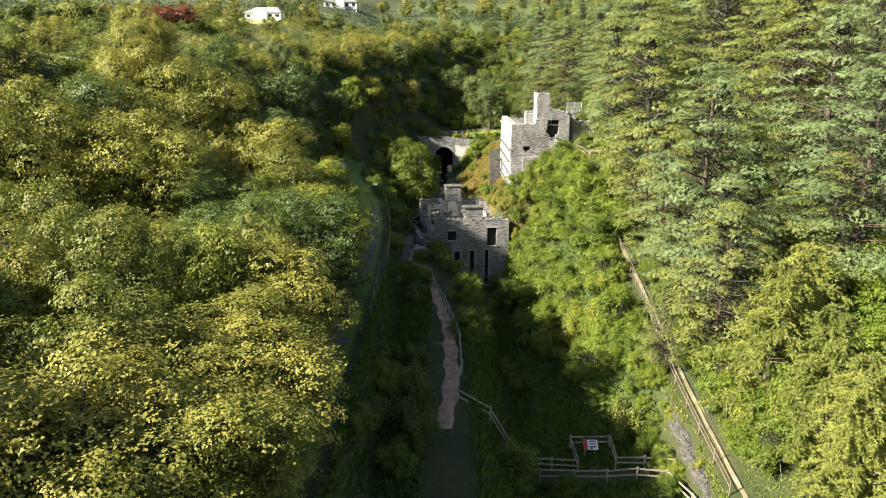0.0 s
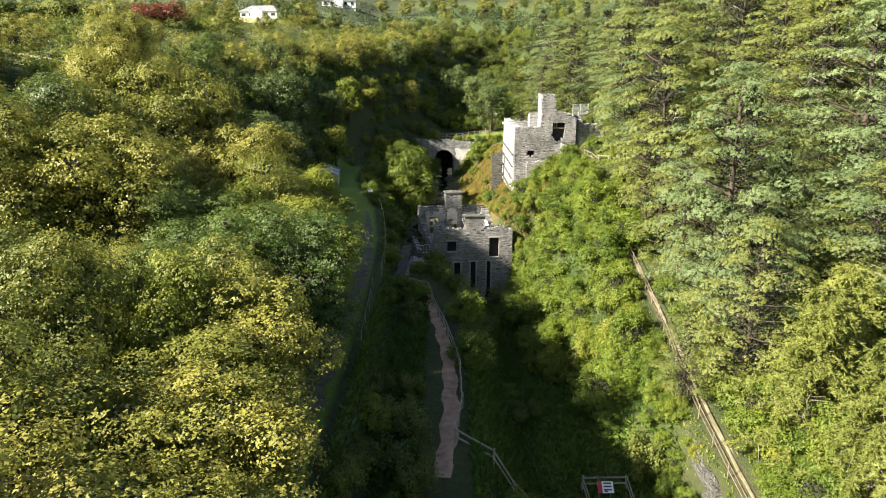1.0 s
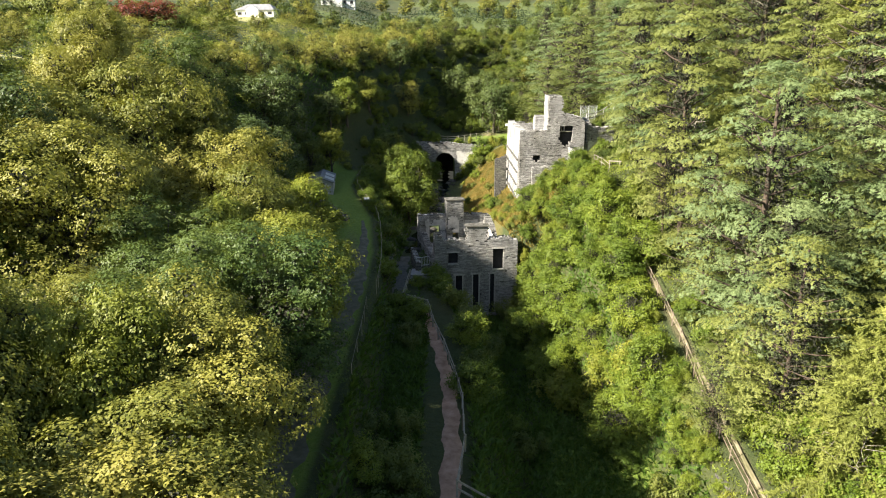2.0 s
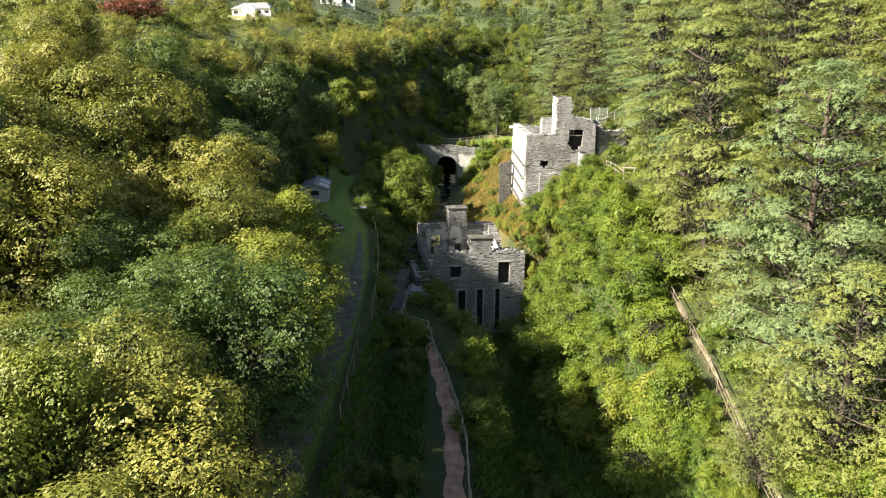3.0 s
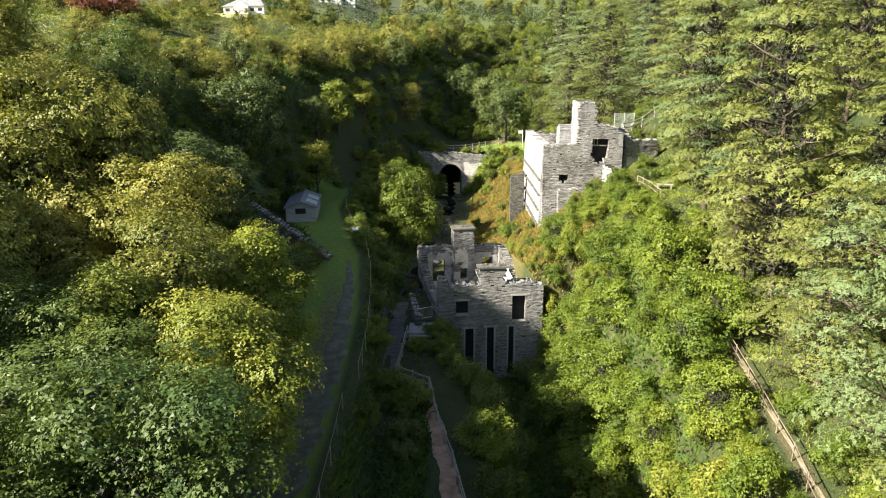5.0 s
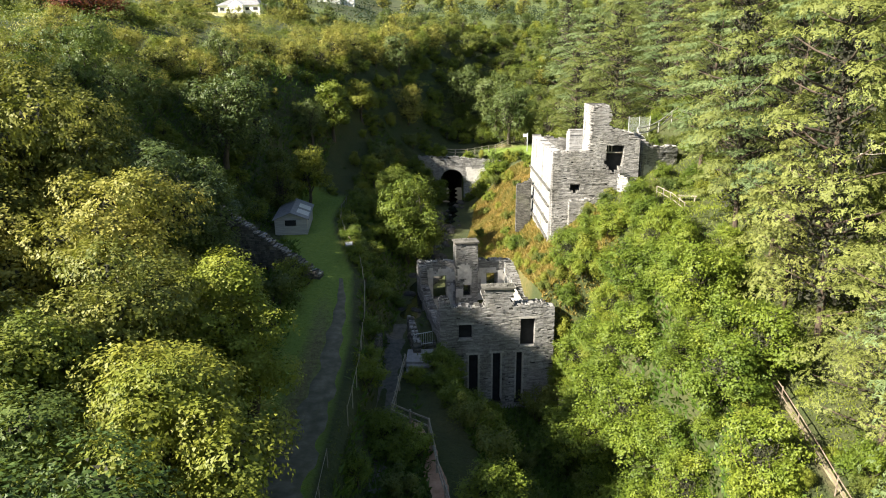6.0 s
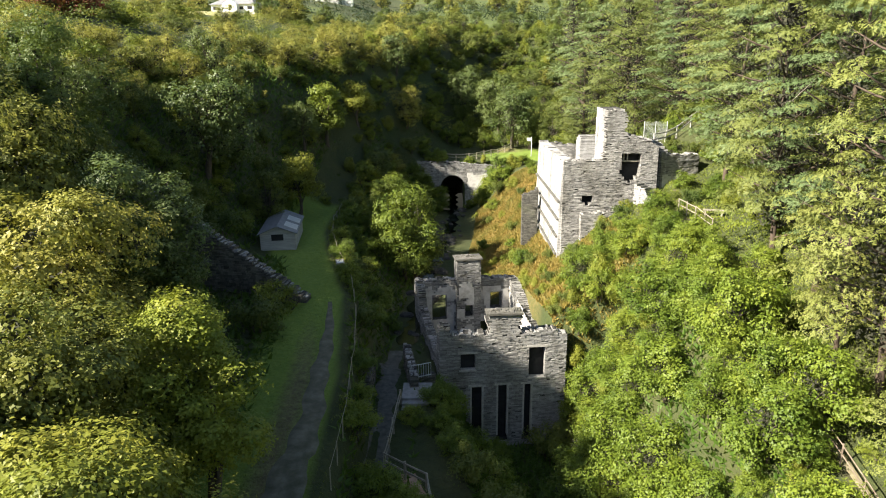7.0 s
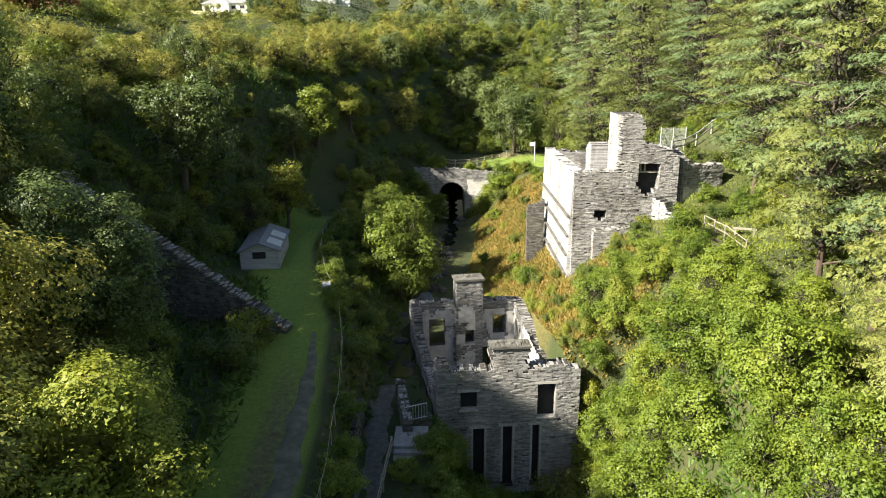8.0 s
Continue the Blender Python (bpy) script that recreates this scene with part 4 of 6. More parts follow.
def pine(name, seed, h, base, spread, pads, tufts, size, leaf, bark, label, dead=2, rays=6, tuft=0.10, tiers=11):
    """A pine: a stem, spreading branches, and uneven cushions of upright needle tufts that fill an irregular crown."""
    rng = np.random.default_rng(seed)
    t = thing(name, label, "pine tree")
    s, q = Shape(), []
    lean = rng.normal(0, 0.5, 2)
    stem = lambda z: np.array([lean[0] * z / h, lean[1] * z / h, z])
    s.tube([stem(-0.8), stem(h * 0.35), stem(h * 0.7), stem(h * 0.95)], [0.013 * h, 0.010 * h, 0.007 * h, 0.003 * h], 8)
    p1, p2, p3 = rng.uniform(0, 6.283, 3)
    width = lambda u: spread * (1 - u ** 2.4) ** 0.6 * (0.66 + 0.34 * min(1.0, u * 3.0))
    for i in range(pads):
        u = (round((i + rng.random()) / pads * tiers) + rng.normal(0, 0.13)) / tiers
        u = min(max(u, 0.0), 0.97)
        z = base + (h - base) * u
        az = i * 2.399 + rng.normal(0, 0.35)
        lump = 1 + 0.20 * math.sin(2 * az + p1 + 5 * u) + 0.16 * math.sin(3 * az + p2 - 9 * u) + 0.10 * math.sin(7 * az + p3)
        r = width(u) * lump * rng.uniform(0.25, 1.0) ** 0.45
        out = np.array([math.cos(az), math.sin(az), 0])
        a = stem(max(z - 0.25 * r - 0.3, 0.5))
        pc = stem(z) + out * r + np.array([0, 0, 0.06 * r + rng.normal(0, 0.15)])
        if r > 1.0 and i % 2 == 0:
            s.tube([a, a + (pc - a) * 0.55 - np.array([0, 0, 0.12]), pc], [0.0042 * h, 0.003 * h, 0.012], 4)
        pr = rng.uniform(0.75, 1.4) * (0.5 + 0.15 * spread) * (1.0 - 0.35 * u)
        nt = max(6, int(tufts * pr ** 1.9))
        az2, rad = rng.uniform(0, 6.283, nt), np.sqrt(rng.random(nt))
        wob = 1 + 0.35 * np.sin(az2 * 3 + rng.uniform(0, 6)) * rad + rng.normal(0, 0.12, nt)
        dx, dy = np.cos(az2) * rad * wob, np.sin(az2) * rad * wob
        down = -0.22 * (dx * out[0] + dy * out[1])
        off = np.stack([dx, dy, 0.20 * (1 - rad ** 2) + 0.06 * np.sin(rad * 7 + az2 * 2) + down + rng.normal(0, 0.05, nt)], -1) * pr
        up = np.stack([off[:, 0] + 0.35 * out[0] * pr, off[:, 1] + 0.35 * out[1] * pr, np.full(nt, 0.85 * pr)], -1) / pr
        d = unit(np.repeat(up, rays, 0) * 0.5 + unit(rng.normal(0, 1, (nt * rays, 3))) * 0.8)
        q.append(blades(rng, np.repeat(pc + off, rays, 0) + d * tuft, d * 0.6 + np.repeat(up, rays, 0) * 0.9, size, 0.3, 0.22))
    # near-black twig filler round the stem, its shade put into the colour
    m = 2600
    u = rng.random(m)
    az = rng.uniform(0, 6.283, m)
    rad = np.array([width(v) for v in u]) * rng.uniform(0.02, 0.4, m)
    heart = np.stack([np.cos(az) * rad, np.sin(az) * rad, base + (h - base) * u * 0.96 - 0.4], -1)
    part("inner_wood", spikes_mesh("inner_wood", blades(rng, heart, rng.normal(0, 1, (m, 3)), 0.24, 0.6), TWIG_SHADE), t, "dark inner twig filler that stands in for the crown's shade", kind="stuff")
    part("crown", spikes_mesh("crown", np.concatenate(q), leaf), t)
    part("trunk", s.mesh("trunk", bark, True), t)
    for sd in dead_wood(rng, stem, base, h, spread, dead):
        part("dead_branch", sd.mesh("dead_branch", BARK_DEAD), t, "bare grey dead branch")
    return t


def larch(name, seed, h, base, spread, boughs, leaf, bark, label, dead=12):
    """A larch: long boughs with hanging side twigs, clothed in short needles."""
    rng = np.random.default_rng(seed)
    t = thing(name, label, "larch tree")
    s, q = Shape(), []
    stem = lambda z: np.array([0.02 * z, 0.0, z])
    s.tube([stem(-0.8), stem(h * 0.4), stem(h * 0.98)], [0.013 * h, 0.009 * h, 0.003 * h], 8)
    for i in range(boughs):
        u = (i + rng.random()) / boughs
        z = base + (h - base) * u
        L = spread * (1 - 0.85 * u ** 1.6) * rng.uniform(0.7, 1.15) + 0.4
        az = i * 2.4 + rng.normal(0, 0.3)
        out = np.array([math.cos(az), math.sin(az), 0])
        side = np.array([-out[1], out[0], 0])
        at = lambda v: stem(z) + out * L * v + np.array([0, 0, L * (0.16 * v - 0.42 * v * v)])
        s.tube([at(0), at(0.5), at(1)], [0.035, 0.022, 0.008], 4)
        m = int(7 + 7 * L)
        for v in rng.uniform(0.12, 1.0, m):
            sg = rng.choice((-1, 1))
            ln = rng.uniform(0.5, 1.25) * (1.15 - 0.5 * v)
            a = at(v)
            b = a + (out * rng.uniform(0.2, 0.9) + side * sg * rng.uniform(0.2, 0.9)) * ln + np.array([0, 0, -ln * rng.uniform(0.15, 0.75)])
            n = int(32 * ln)
            f = rng.random(n)[:, None]
            p = a + (b - a) * f + np.array([0, 0, 0.10]) * ln * np.sin(f * 3.14) + rng.normal(0, 0.02, (n, 3))
            q.append(needles(rng, p, unit(b - a) * 0.8 + rng.normal(0, 0.5, (n, 3)) + np.array([0, 0, 0.15]), 0.26, 0.085))
    part("crown", spikes_mesh("crown", np.concatenate(q), leaf), t)
    part("trunk", s.mesh("trunk", bark, True), t)
    for sd in dead_wood(rng, stem, base, h, spread, dead):
        part("dead_branch", sd.mesh("dead_branch", BARK_DEAD), t, "bare grey dead branch")
    return t


def bush(name, seed, h, radius, n, size, leaf, label):
    rng = np.random.default_rng(seed)
    t = thing(name, label, "bush")
    k = 14
    cc = np.stack([rng.normal(0, 0.42, k) * radius, rng.normal(0, 0.42, k) * radius, h * rng.uniform(0.2, 0.78, k)], -1)
    d = unit(rng.normal(0, 1, (n, 3)) + np.array([0, 0, 0.5]))
    own = rng.integers(0, k, n)
    p = cc[own] + d * rng.uniform(0.5, 1.05, (n, 1)) * np.array([0.5, 0.5, 0.32]) * np.array([radius, radius, h]) * rng.uniform(0.7, 1.1, (k, 1))[own]
    p[:, 2] = np.maximum(p[:, 2], 0.02)
    e = rng.normal(0, 1, (300, 3))
    e = unit(e)
    own = rng.integers(0, k, 300)
    core = cc[own] + e * np.array([0.26, 0.26, 0.17]) * np.array([radius, radius, h]) * rng.uniform(0.2, 1.0, (300, 1))
    core[:, 2] = np.maximum(core[:, 2], 0.05)
    inner = blades(rng, core, e + np.array([0, 0, 0.3]), size * 1.5, 0.9)
    outer = blades(rng, p, d + np.array([0, 0, 0.6]), size)
    part("foliage", spikes_mesh("foliage", np.concatenate([outer, inner]), leaf), t)
    s = Shape()
    for c in cc[:7]:
        s.tube([(c[0] * 0.15, c[1] * 0.15, -0.3), tuple(c * np.array([0.6, 0.6, 0.6])), tuple(c)], [0.045, 0.03, 0.01], 4)
    part("stem", s.mesh("stem", BARK), t)
    return t


class Planter:
    """Sets copies of plants on the land."""

    def __init__(self, protos, seed, group):
        self.protos, self.rng, self.used, self.group = protos, random.Random(seed), set(), group

    def put(self, x, y, scale=1.0, which=None, sink=0.15, squash=None):
        k = self.rng.randrange(len(self.protos)) if which is None else which
        p = self.protos[k]
        sz = scale * (squash or self.rng.uniform(0.92, 1.1))
        m = Matrix.LocRotScale((x, y, gz(x, y) - sink), Euler((self.rng.uniform(-0.05, 0.05), self.rng.uniform(-0.05, 0.05), self.rng.uniform(0, 6.283))), (scale, scale, sz))
        if k in self.used:
            ob = copy_thing(p, m)
        else:
            self.used.add(k)
            p.matrix_basis = m
            ob = p
        tagged(ob, group=self.group)
        return ob


def scatter(x0, x1, y0, y1, gap, seed, ok=lambda x, y: True):
    """Places at least gap metres apart."""
    r = random.Random(seed)
    cells, out = {}, []
    for _ in range(int((x1 - x0) * (y1 - y0) / gap ** 2 * 14)):
        x, y = r.uniform(x0, x1), r.uniform(y0, y1)
        i, j = int(x // gap), int(y // gap)
        if not ok(x, y) or any(math.hypot(x - a, y - b) < gap for u in (-1, 0, 1) for w in (-1, 0, 1) for a, b in cells.get((i + u, j + w), ())):
            continue
        cells.setdefault((i, j), []).append((x, y))
        out.append((x, y))
    return out


def patch_noise(x, y):
    return noise.noise((x * 0.06, y * 0.06, 3))


# near trees on the west bank
OAKS = "broad oak with olive and tan autumn-tipped leaves on the bank"
near = Planter([
    broadleaf("oak_tree", 101, 10.5, 2.2, 4.0, 46, 60, 15, 0.125, LEAF_OAK, BARK, OAKS),
    broadleaf("oak_tree", 102, 9.5, 1.8, 3.7, 42, 60, 15, 0.125, LEAF_OAK, BARK, OAKS),
    broadleaf("hazel_tree", 103, 9.0, 1.0, 3.4, 40, 60, 15, 0.125, LEAF_GREEN, BARK, "bushy green hazel tree with several stems", trunks=3),
    broadleaf("sycamore_tree", 104, 11.5, 1.8, 3.8, 46, 60, 15, 0.125, LEAF_SYCAMORE, BARK, "dense dark green sycamore tree"),
    broadleaf("yellowing_tree", 105, 8.5, 1.0, 3.2, 38, 60, 15, 0.125, LEAF_GOLD, BARK, "small tree with yellow-green turning leaves", trunks=2),
    broadleaf("ash_tree", 106, 11.5, 1.8, 3.5, 44, 60, 15, 0.125, LEAF_ASH, BARK, "tall grey-green ash tree on the bank"),
    broadleaf("hazel_spire", 107, 10.5, 0.6, 2.5, 66, 58, 15, 0.12, LEAF_GREEN, BARK, "upright yellow-green hazel with spiky leading shoots", trunks=3),
], 1, "trees of the west bank")
# the wood behind
mid = Planter([
    broadleaf("oak_tree", 111, 9.5, -1.2, 3.8, 36, 36, 7, 0.19, LEAF_OAK, BARK, "broad olive-green oak of the far wood", inner=26),
    broadleaf("hazel_tree", 112, 8.5, -1.2, 3.4, 36, 36, 7, 0.19, LEAF_GREEN, BARK, "bushy green hazel of the far wood", inner=26),
    broadleaf("sycamore_tree", 113, 10.0, -1.2, 3.6, 36, 36, 7, 0.19, LEAF_DARK, BARK, "dark green sycamore of the far wood", inner=26),
    broadleaf("ash_tree", 114, 10.0, -0.8, 3.8, 40, 36, 7, 0.19, LEAF_ASH, BARK, "grey-green ash of the far wood", inner=26),
], 2, "trees of the far wood")


def west_ok(x, y):
    return x < float(track_edge(y)) - 6.6 - 1.5 * float(ss(50, 64, y)) - 3.5 * float(ss(64, 72, y))


def kind_at(x, y):
    v = noise.noise((x * 0.085, y * 0.085, 4))
    if y < 46.5 and x > -17:
        return near.rng.choice((3, 3, 3, 0))
    if x > -17:
        return near.rng.choice((4, 2, 0, 4))
    return 2 if v < -0.36 else 3 if v < -0.2 else near.rng.choice((0, 1, 0, 1, 0, 4))


CHOSEN = ((-8.0, 39.5, 0.95, 3), (-12.5, 39, 0.9, 3), (-12, 43.5, 0.95, 3), (-8.8, 46.2, 1.0, 4), (-9.8, 49, 1.02, 4), (-9.7, 55.8, 1.0, 6), (-12.8, 61.0, 0.85, 2), (-12.6, 57.0, 0.75, 4),
          (-16.0, 45.5, 0.98, 3), (-16.2, 58.6, 1.12, 0), (-13.6, 53.0, 1.02, 1), (-21, 65, 1.1, 1), (-25, 75, 1.05, 3), (-23.8, 61.6, 1.2, 0), (-21.6, 46.2, 1.12, 0), (-22.4, 51.6, 1.15, 1), (-28.2, 64.5, 1.15, 1), (-29, 57, 1.1, 0))
for x, y, k, w in CHOSEN:
    near.put(x, y, k, w)
near.put(-16.8, 65.8, 1.1, 5, squash=0.98)
near.put(-22.8, 67.0, 1.12, 1, squash=1.15)
near.put(-26.3, 50.5, 1.15, 5)
# the low broad canopy that hangs over the near end of the track
TALL = (10.5, 9.5, 9.0, 11.5, 8.5)
for x, y in scatter(-30, -6.7, 9, 33.6, 3.2, 61, lambda x, y: x > -7 - 0.72 * y):
    w, k = near.rng.choice((0, 1, 0, 1, 2, 0, 4)), near.rng.uniform(0.80, 0.96)
    top = min(20.2 + 0.46 * (-4 - x), 26.0) + near.rng.uniform(-0.5, 0.7) + 0.6 * float(ss(26, 36, y))
    near.put(x, y, k, w, squash=(top - gz(x, y)) / (TALL[w] * k))
for x, y in scatter(-30, -8, 35, 70, 4.1, 3, lambda x, y: west_ok(x, y) and x > -4 - 0.70 * y and not (x > -17 and y > 63) and all(math.hypot(x - a, y - b) > 3.6 for a, b, _, _ in CHOSEN) and math.hypot(x + 16.3, y - 66.2) > 4.6):
    near.put(x, y, near.rng.uniform(0.88, 1.1) * (0.74 if y < 42 and x < -13 else 0.85 if -26 < x < -13 and 50 < y < 62 else 1), which=kind_at(x, y))
for x, y in scatter(-62, -28, -6, 80, 6.0, 4, lambda x, y: not (x > -30 and y > 16) and x > -16 - 0.70 * y and rim_side(x, y) < 1):
    mid.put(x, y, mid.rng.uniform(0.7, 0.95) * (0.5 if x < -2 - 0.7 * y or y < 30 else 0.75 if y < 45 else 1) * (1 - 0.5 * float(ss(-7, -1, rim_side(x, y)))), which=mid.rng.choice((0, 0, 1, 2)))
for x, y in scatter(-28, -9, 0, 8, 5.0, 44, lambda x, y: x > -14 - 0.7 * y):
    mid.put(x, y, mid.rng.uniform(0.4, 0.52))


def gap_in_rim(x, y):
    """Lower growth along two lines of sunlight that reach down the bank."""
    for a, b in ((-16.0, 120.5), (-16.0, 103.0), (-10.0, 128.0)):
        along, across = -0.91 * (x - a) - 0.41 * (y - b), 0.41 * (x - a) - 0.91 * (y - b)
        if 2.5 < along < 30 and abs(across) < 2.9:
            return 0.5
    return 1.0


def mid_ok(x, y):
    if y < 76 + 0.3 * (-x - 20) or (y < 90 and x > -25) or rim_side(x, y) > -1.5 and x < -6:
        return False
    if x > float(track_edge(y)) - 5.6 and y < 120 or x > -8 and y < 134:
        return False
    if 131 < y < 147 and -5 < x < 15 or 131 < y < 138 and -9 < x < 26:
        return False
    return not (x > 18 and y < 136) and not math.hypot(x + 16.5, y - 121.5) < 6 and not math.hypot(x + 22.5, y - 95.5) < 5


mid.put(-22.5, 95.5, 1.08, 3)
for x, y in scatter(-46, 34, 74, 166, 4.3, 5, mid_ok):
    v = noise.noise((x * 0.07, y * 0.07, 9))
    side = float(rim_side(x, y))
    mid.put(x, y, gap_in_rim(x, y) * mid.rng.uniform(0.62, 0.9) * (0.6 if -26 < x < -6 and 108 < y < 136 else 1) * (1 - 0.3 * float(ss(-8, -1, side)) if x < -6 else 1.25), which=(mid.rng.choice((1, 2, 1, 3)) if x > -6 and y > 140 else mid.rng.choice((1, 0, 2, 1, 3)) if x > -24 and y > 108 else mid.rng.choice((2, 2, 1, 3)) if v < 0.15 else mid.rng.choice((0, 1, 2))), squash=mid.rng.uniform(1.0, 1.2))
for x, y in scatter(-14, 60, 166, 212, 5.4, 35, lambda x, y: x < 0.36 * y and not (166 < y < 183 and x > -8)):
    mid.put(x, y, mid.rng.uniform(0.7, 1.0), which=mid.rng.choice((1, 2, 2)))
# the sunlit belt of oaks along the rim of the bank
belt = Planter([
    broadleaf("oak_tree", 115, 8.5, -1.2, 3.9, 34, 30, 7, 0.20, LEAF_OAK, BARK, "sunlit olive oak at the top of the bank", inner=24),
    broadleaf("oak_tree", 117, 7.6, -1.2, 4.3, 34, 30, 7, 0.20, LEAF_OAK, BARK, "sunlit tan-tipped oak at the top of the bank", inner=24),
    broadleaf("hazel_tree", 116, 7.0, -1.2, 3.6, 34, 30, 7, 0.20, LEAF_GREEN, BARK, "sunlit green hazel at the top of the bank", inner=24),
    broadleaf("thorn_tree", 118, 7.0, -1.2, 3.6, 30, 30, 7, 0.20, LEAF_DARK, BARK, "dark green thorn tree on the hilltop", inner=24),
], 22, "trees along the top of the bank")
for x, y in scatter(-70, 0, 40, 170, 3.4, 15, lambda x, y: x < -6 and -1.5 < rim_side(x, y) < 6.5 and x > 2 - 0.80 * y):
    belt.put(x, y, gap_in_rim(x, y) * belt.rng.uniform(0.54, 0.8), which=belt.rng.choice((0, 0, 1, 1, 2)))
for x, y in scatter(-8, 60, 164, 186, 4.2, 45, lambda x, y: 0 < y - 166 < 17):
    belt.put(x, y, belt.rng.uniform(0.6, 0.85), which=belt.rng.choice((0, 2, 3, 2)))
FIELD = lambda x, y: -61 < x < -43 and 164 < y < 212 or x < -33 and 66 < y < 80 and abs(y - 73 + 0.1 * (x + 40)) < 2.5
for x, y in scatter(-150, 80, 62, 222, 6.0, 25, lambda x, y: x > -4 - 0.76 * y and rim_side(x, y) > 8 and not FIELD(x, y) and patch_noise(x, y) > -0.12):
    belt.put(x, y, belt.rng.uniform(0.34, 0.72), which=belt.rng.choice((0, 1, 2, 2, 3)))

farther = Planter([
    broadleaf("oak_tree", 121, 9.0, -2.0, 4.4, 26, 12, 9, 0.42, LEAF_OAK, BARK, "distant olive hedgerow oak", inner=10),
    broadleaf("sycamore_tree", 122, 8.0, -2.0, 4.0, 26, 12, 9, 0.40, LEAF_DARK, BARK, "distant dark green tree", inner=10),
    broadleaf("hazel_tree", 123, 4.6, -1.4, 3.4, 24, 12, 9, 0.36, LEAF_GREEN, BARK, "distant green scrub tree", inner=10),
    broadleaf("cone_tree", 124, 6.0, -0.6, 1.9, 26, 12, 10, 0.30, LEAF_DARK, BARK, "small dark pointed evergreen on the hilltop", inner=10),
    broadleaf("pale_pine", 125, 5.6, 1.4, 4.4, 22, 12, 10, 0.34, LEAF_LARCH, BARK_PINE, "flat-topped pale yellow-green pine on the hilltop", inner=6),
], 3, "distant trees")
for x, y, k, w in ((-69.5, 114, 1.0, 3), (-73, 114.5, 0.75, 3), (-66, 115, 0.8, 3), (-66, 128, 1.0, 4), (-72, 131, 0.9, 4), (-57, 126, 0.6, 1), (-53, 124, 0.7, 1), (-41.5, 124, 0.55, 2), (-46, 150, 0.7, 1), (-43, 192, 0.8, 1), (-42.5, 199, 0.95, 1), (-39, 203, 0.8, 0),
                   (-64, 212, 0.9, 0), (-51, 214, 0.9, 1), (-39, 212, 0.8, 0), (-28, 214, 0.9, 1), (-57, 218, 1.0, 1), (-72, 214, 1.1, 0), (-66, 200, 0.7, 1)):
    farther.put(x, y, k, w)
for x, y in scatter(-240, 90, 226, 420, 16, 6, lambda x, y: x > -y * 0.75 and noise.noise((x * 0.02, y * 0.02, 2)) > 0.0):
    farther.put(x, y, farther.rng.uniform(0.7, 1.2), which=farther.rng.choice((0, 1, 1)))
for x, y in scatter(-900, 500, 430, 1500, 90, 7, lambda x, y: noise.noise((x * 0.006, y * 0.006, 5)) > 0.05 and x > -y * 0.8):
    farther.put(x, y, farther.rng.uniform(1.4, 2.4), which=1)


def scrub_hill(name, label, leaf, seed, gap, x0, x1, y0, y1, size, height, ok, per=80):
    """Rounded low scrub, too much to count, on one hillside."""
    rng = np.random.default_rng(seed)
    q = []
    for x, y in scatter(x0, x1, y0, y1, gap, seed, ok):
        r = gap * rng.uniform(0.5, 0.95)
        h = height * rng.uniform(0.6, 1.3)
        d = rng.normal(0, 1, (per, 3))
        d[:, 2] = np.abs(d[:, 2])
        d = unit(d)
        c = np.array([x, y, gz(x, y)]) + d * np.array([r, r, h]) * rng.uniform(0.7, 1.05, (per, 1))
        q.append(blades(rng, c, d + np.array([0, 0, 0.4]), size))
    return tagged(new(name, spikes_mesh(name, np.concatenate(q), leaf)), label, "scrub", kind="stuff")


hill = lambda x, y: x > -0.76 * y - 4 and not FIELD(x, y) and (rim_side(x, y) > 2 or x > -14 and y > 150)
scrub_hill("gorse_scrub", "olive gorse and thorn scrub over the hillside", LEAF_OAK, 61, 4.0, -130, 60, 50, 214, 0.22, 1.7, lambda x, y: hill(x, y) and patch_noise(x, y) > 0.05, 260)
scrub_hill("bracken_scrub", "bright green bracken over the hillside", LEAF_GREEN, 62, 2.8, -130, 60, 50, 216, 0.20, 1.0, lambda x, y: hill(x, y) and patch_noise(x, y) < 0.15, 170)
scrub_hill("dark_scrub", "dark green thorn clumps over the hillside", LEAF_DARK, 64, 5.5, -130, 60, 50, 214, 0.24, 2.3, lambda x, y: hill(x, y) and patch_noise(x + 40, y) < -0.05, 300)
scrub_hill("thorn_scrub", "thorn hedges on the hilltop, coloured dark for shade and haze", LEAF_FAR, 63, 7.5, -230, 90, 219, 330, 0.6, 3.6, lambda x, y: x > -0.78 * y and noise.noise((x * 0.03, y * 0.03, 8)) > 0.0, 160)
scrub_hill("far_woods", "distant woods on the far hills, coloured dark for cloud shade and haze", LEAF_FAR, 65, 30, -1000, 300, 430, 1500, 2.4, 13, lambda x, y: x > -0.8 * y and noise.noise((x * 0.004, y * 0.004, 6)) > -0.12, 170)

# pines of the east slope
PINES = "tall Scots pine with layered blue-green needle cushions"
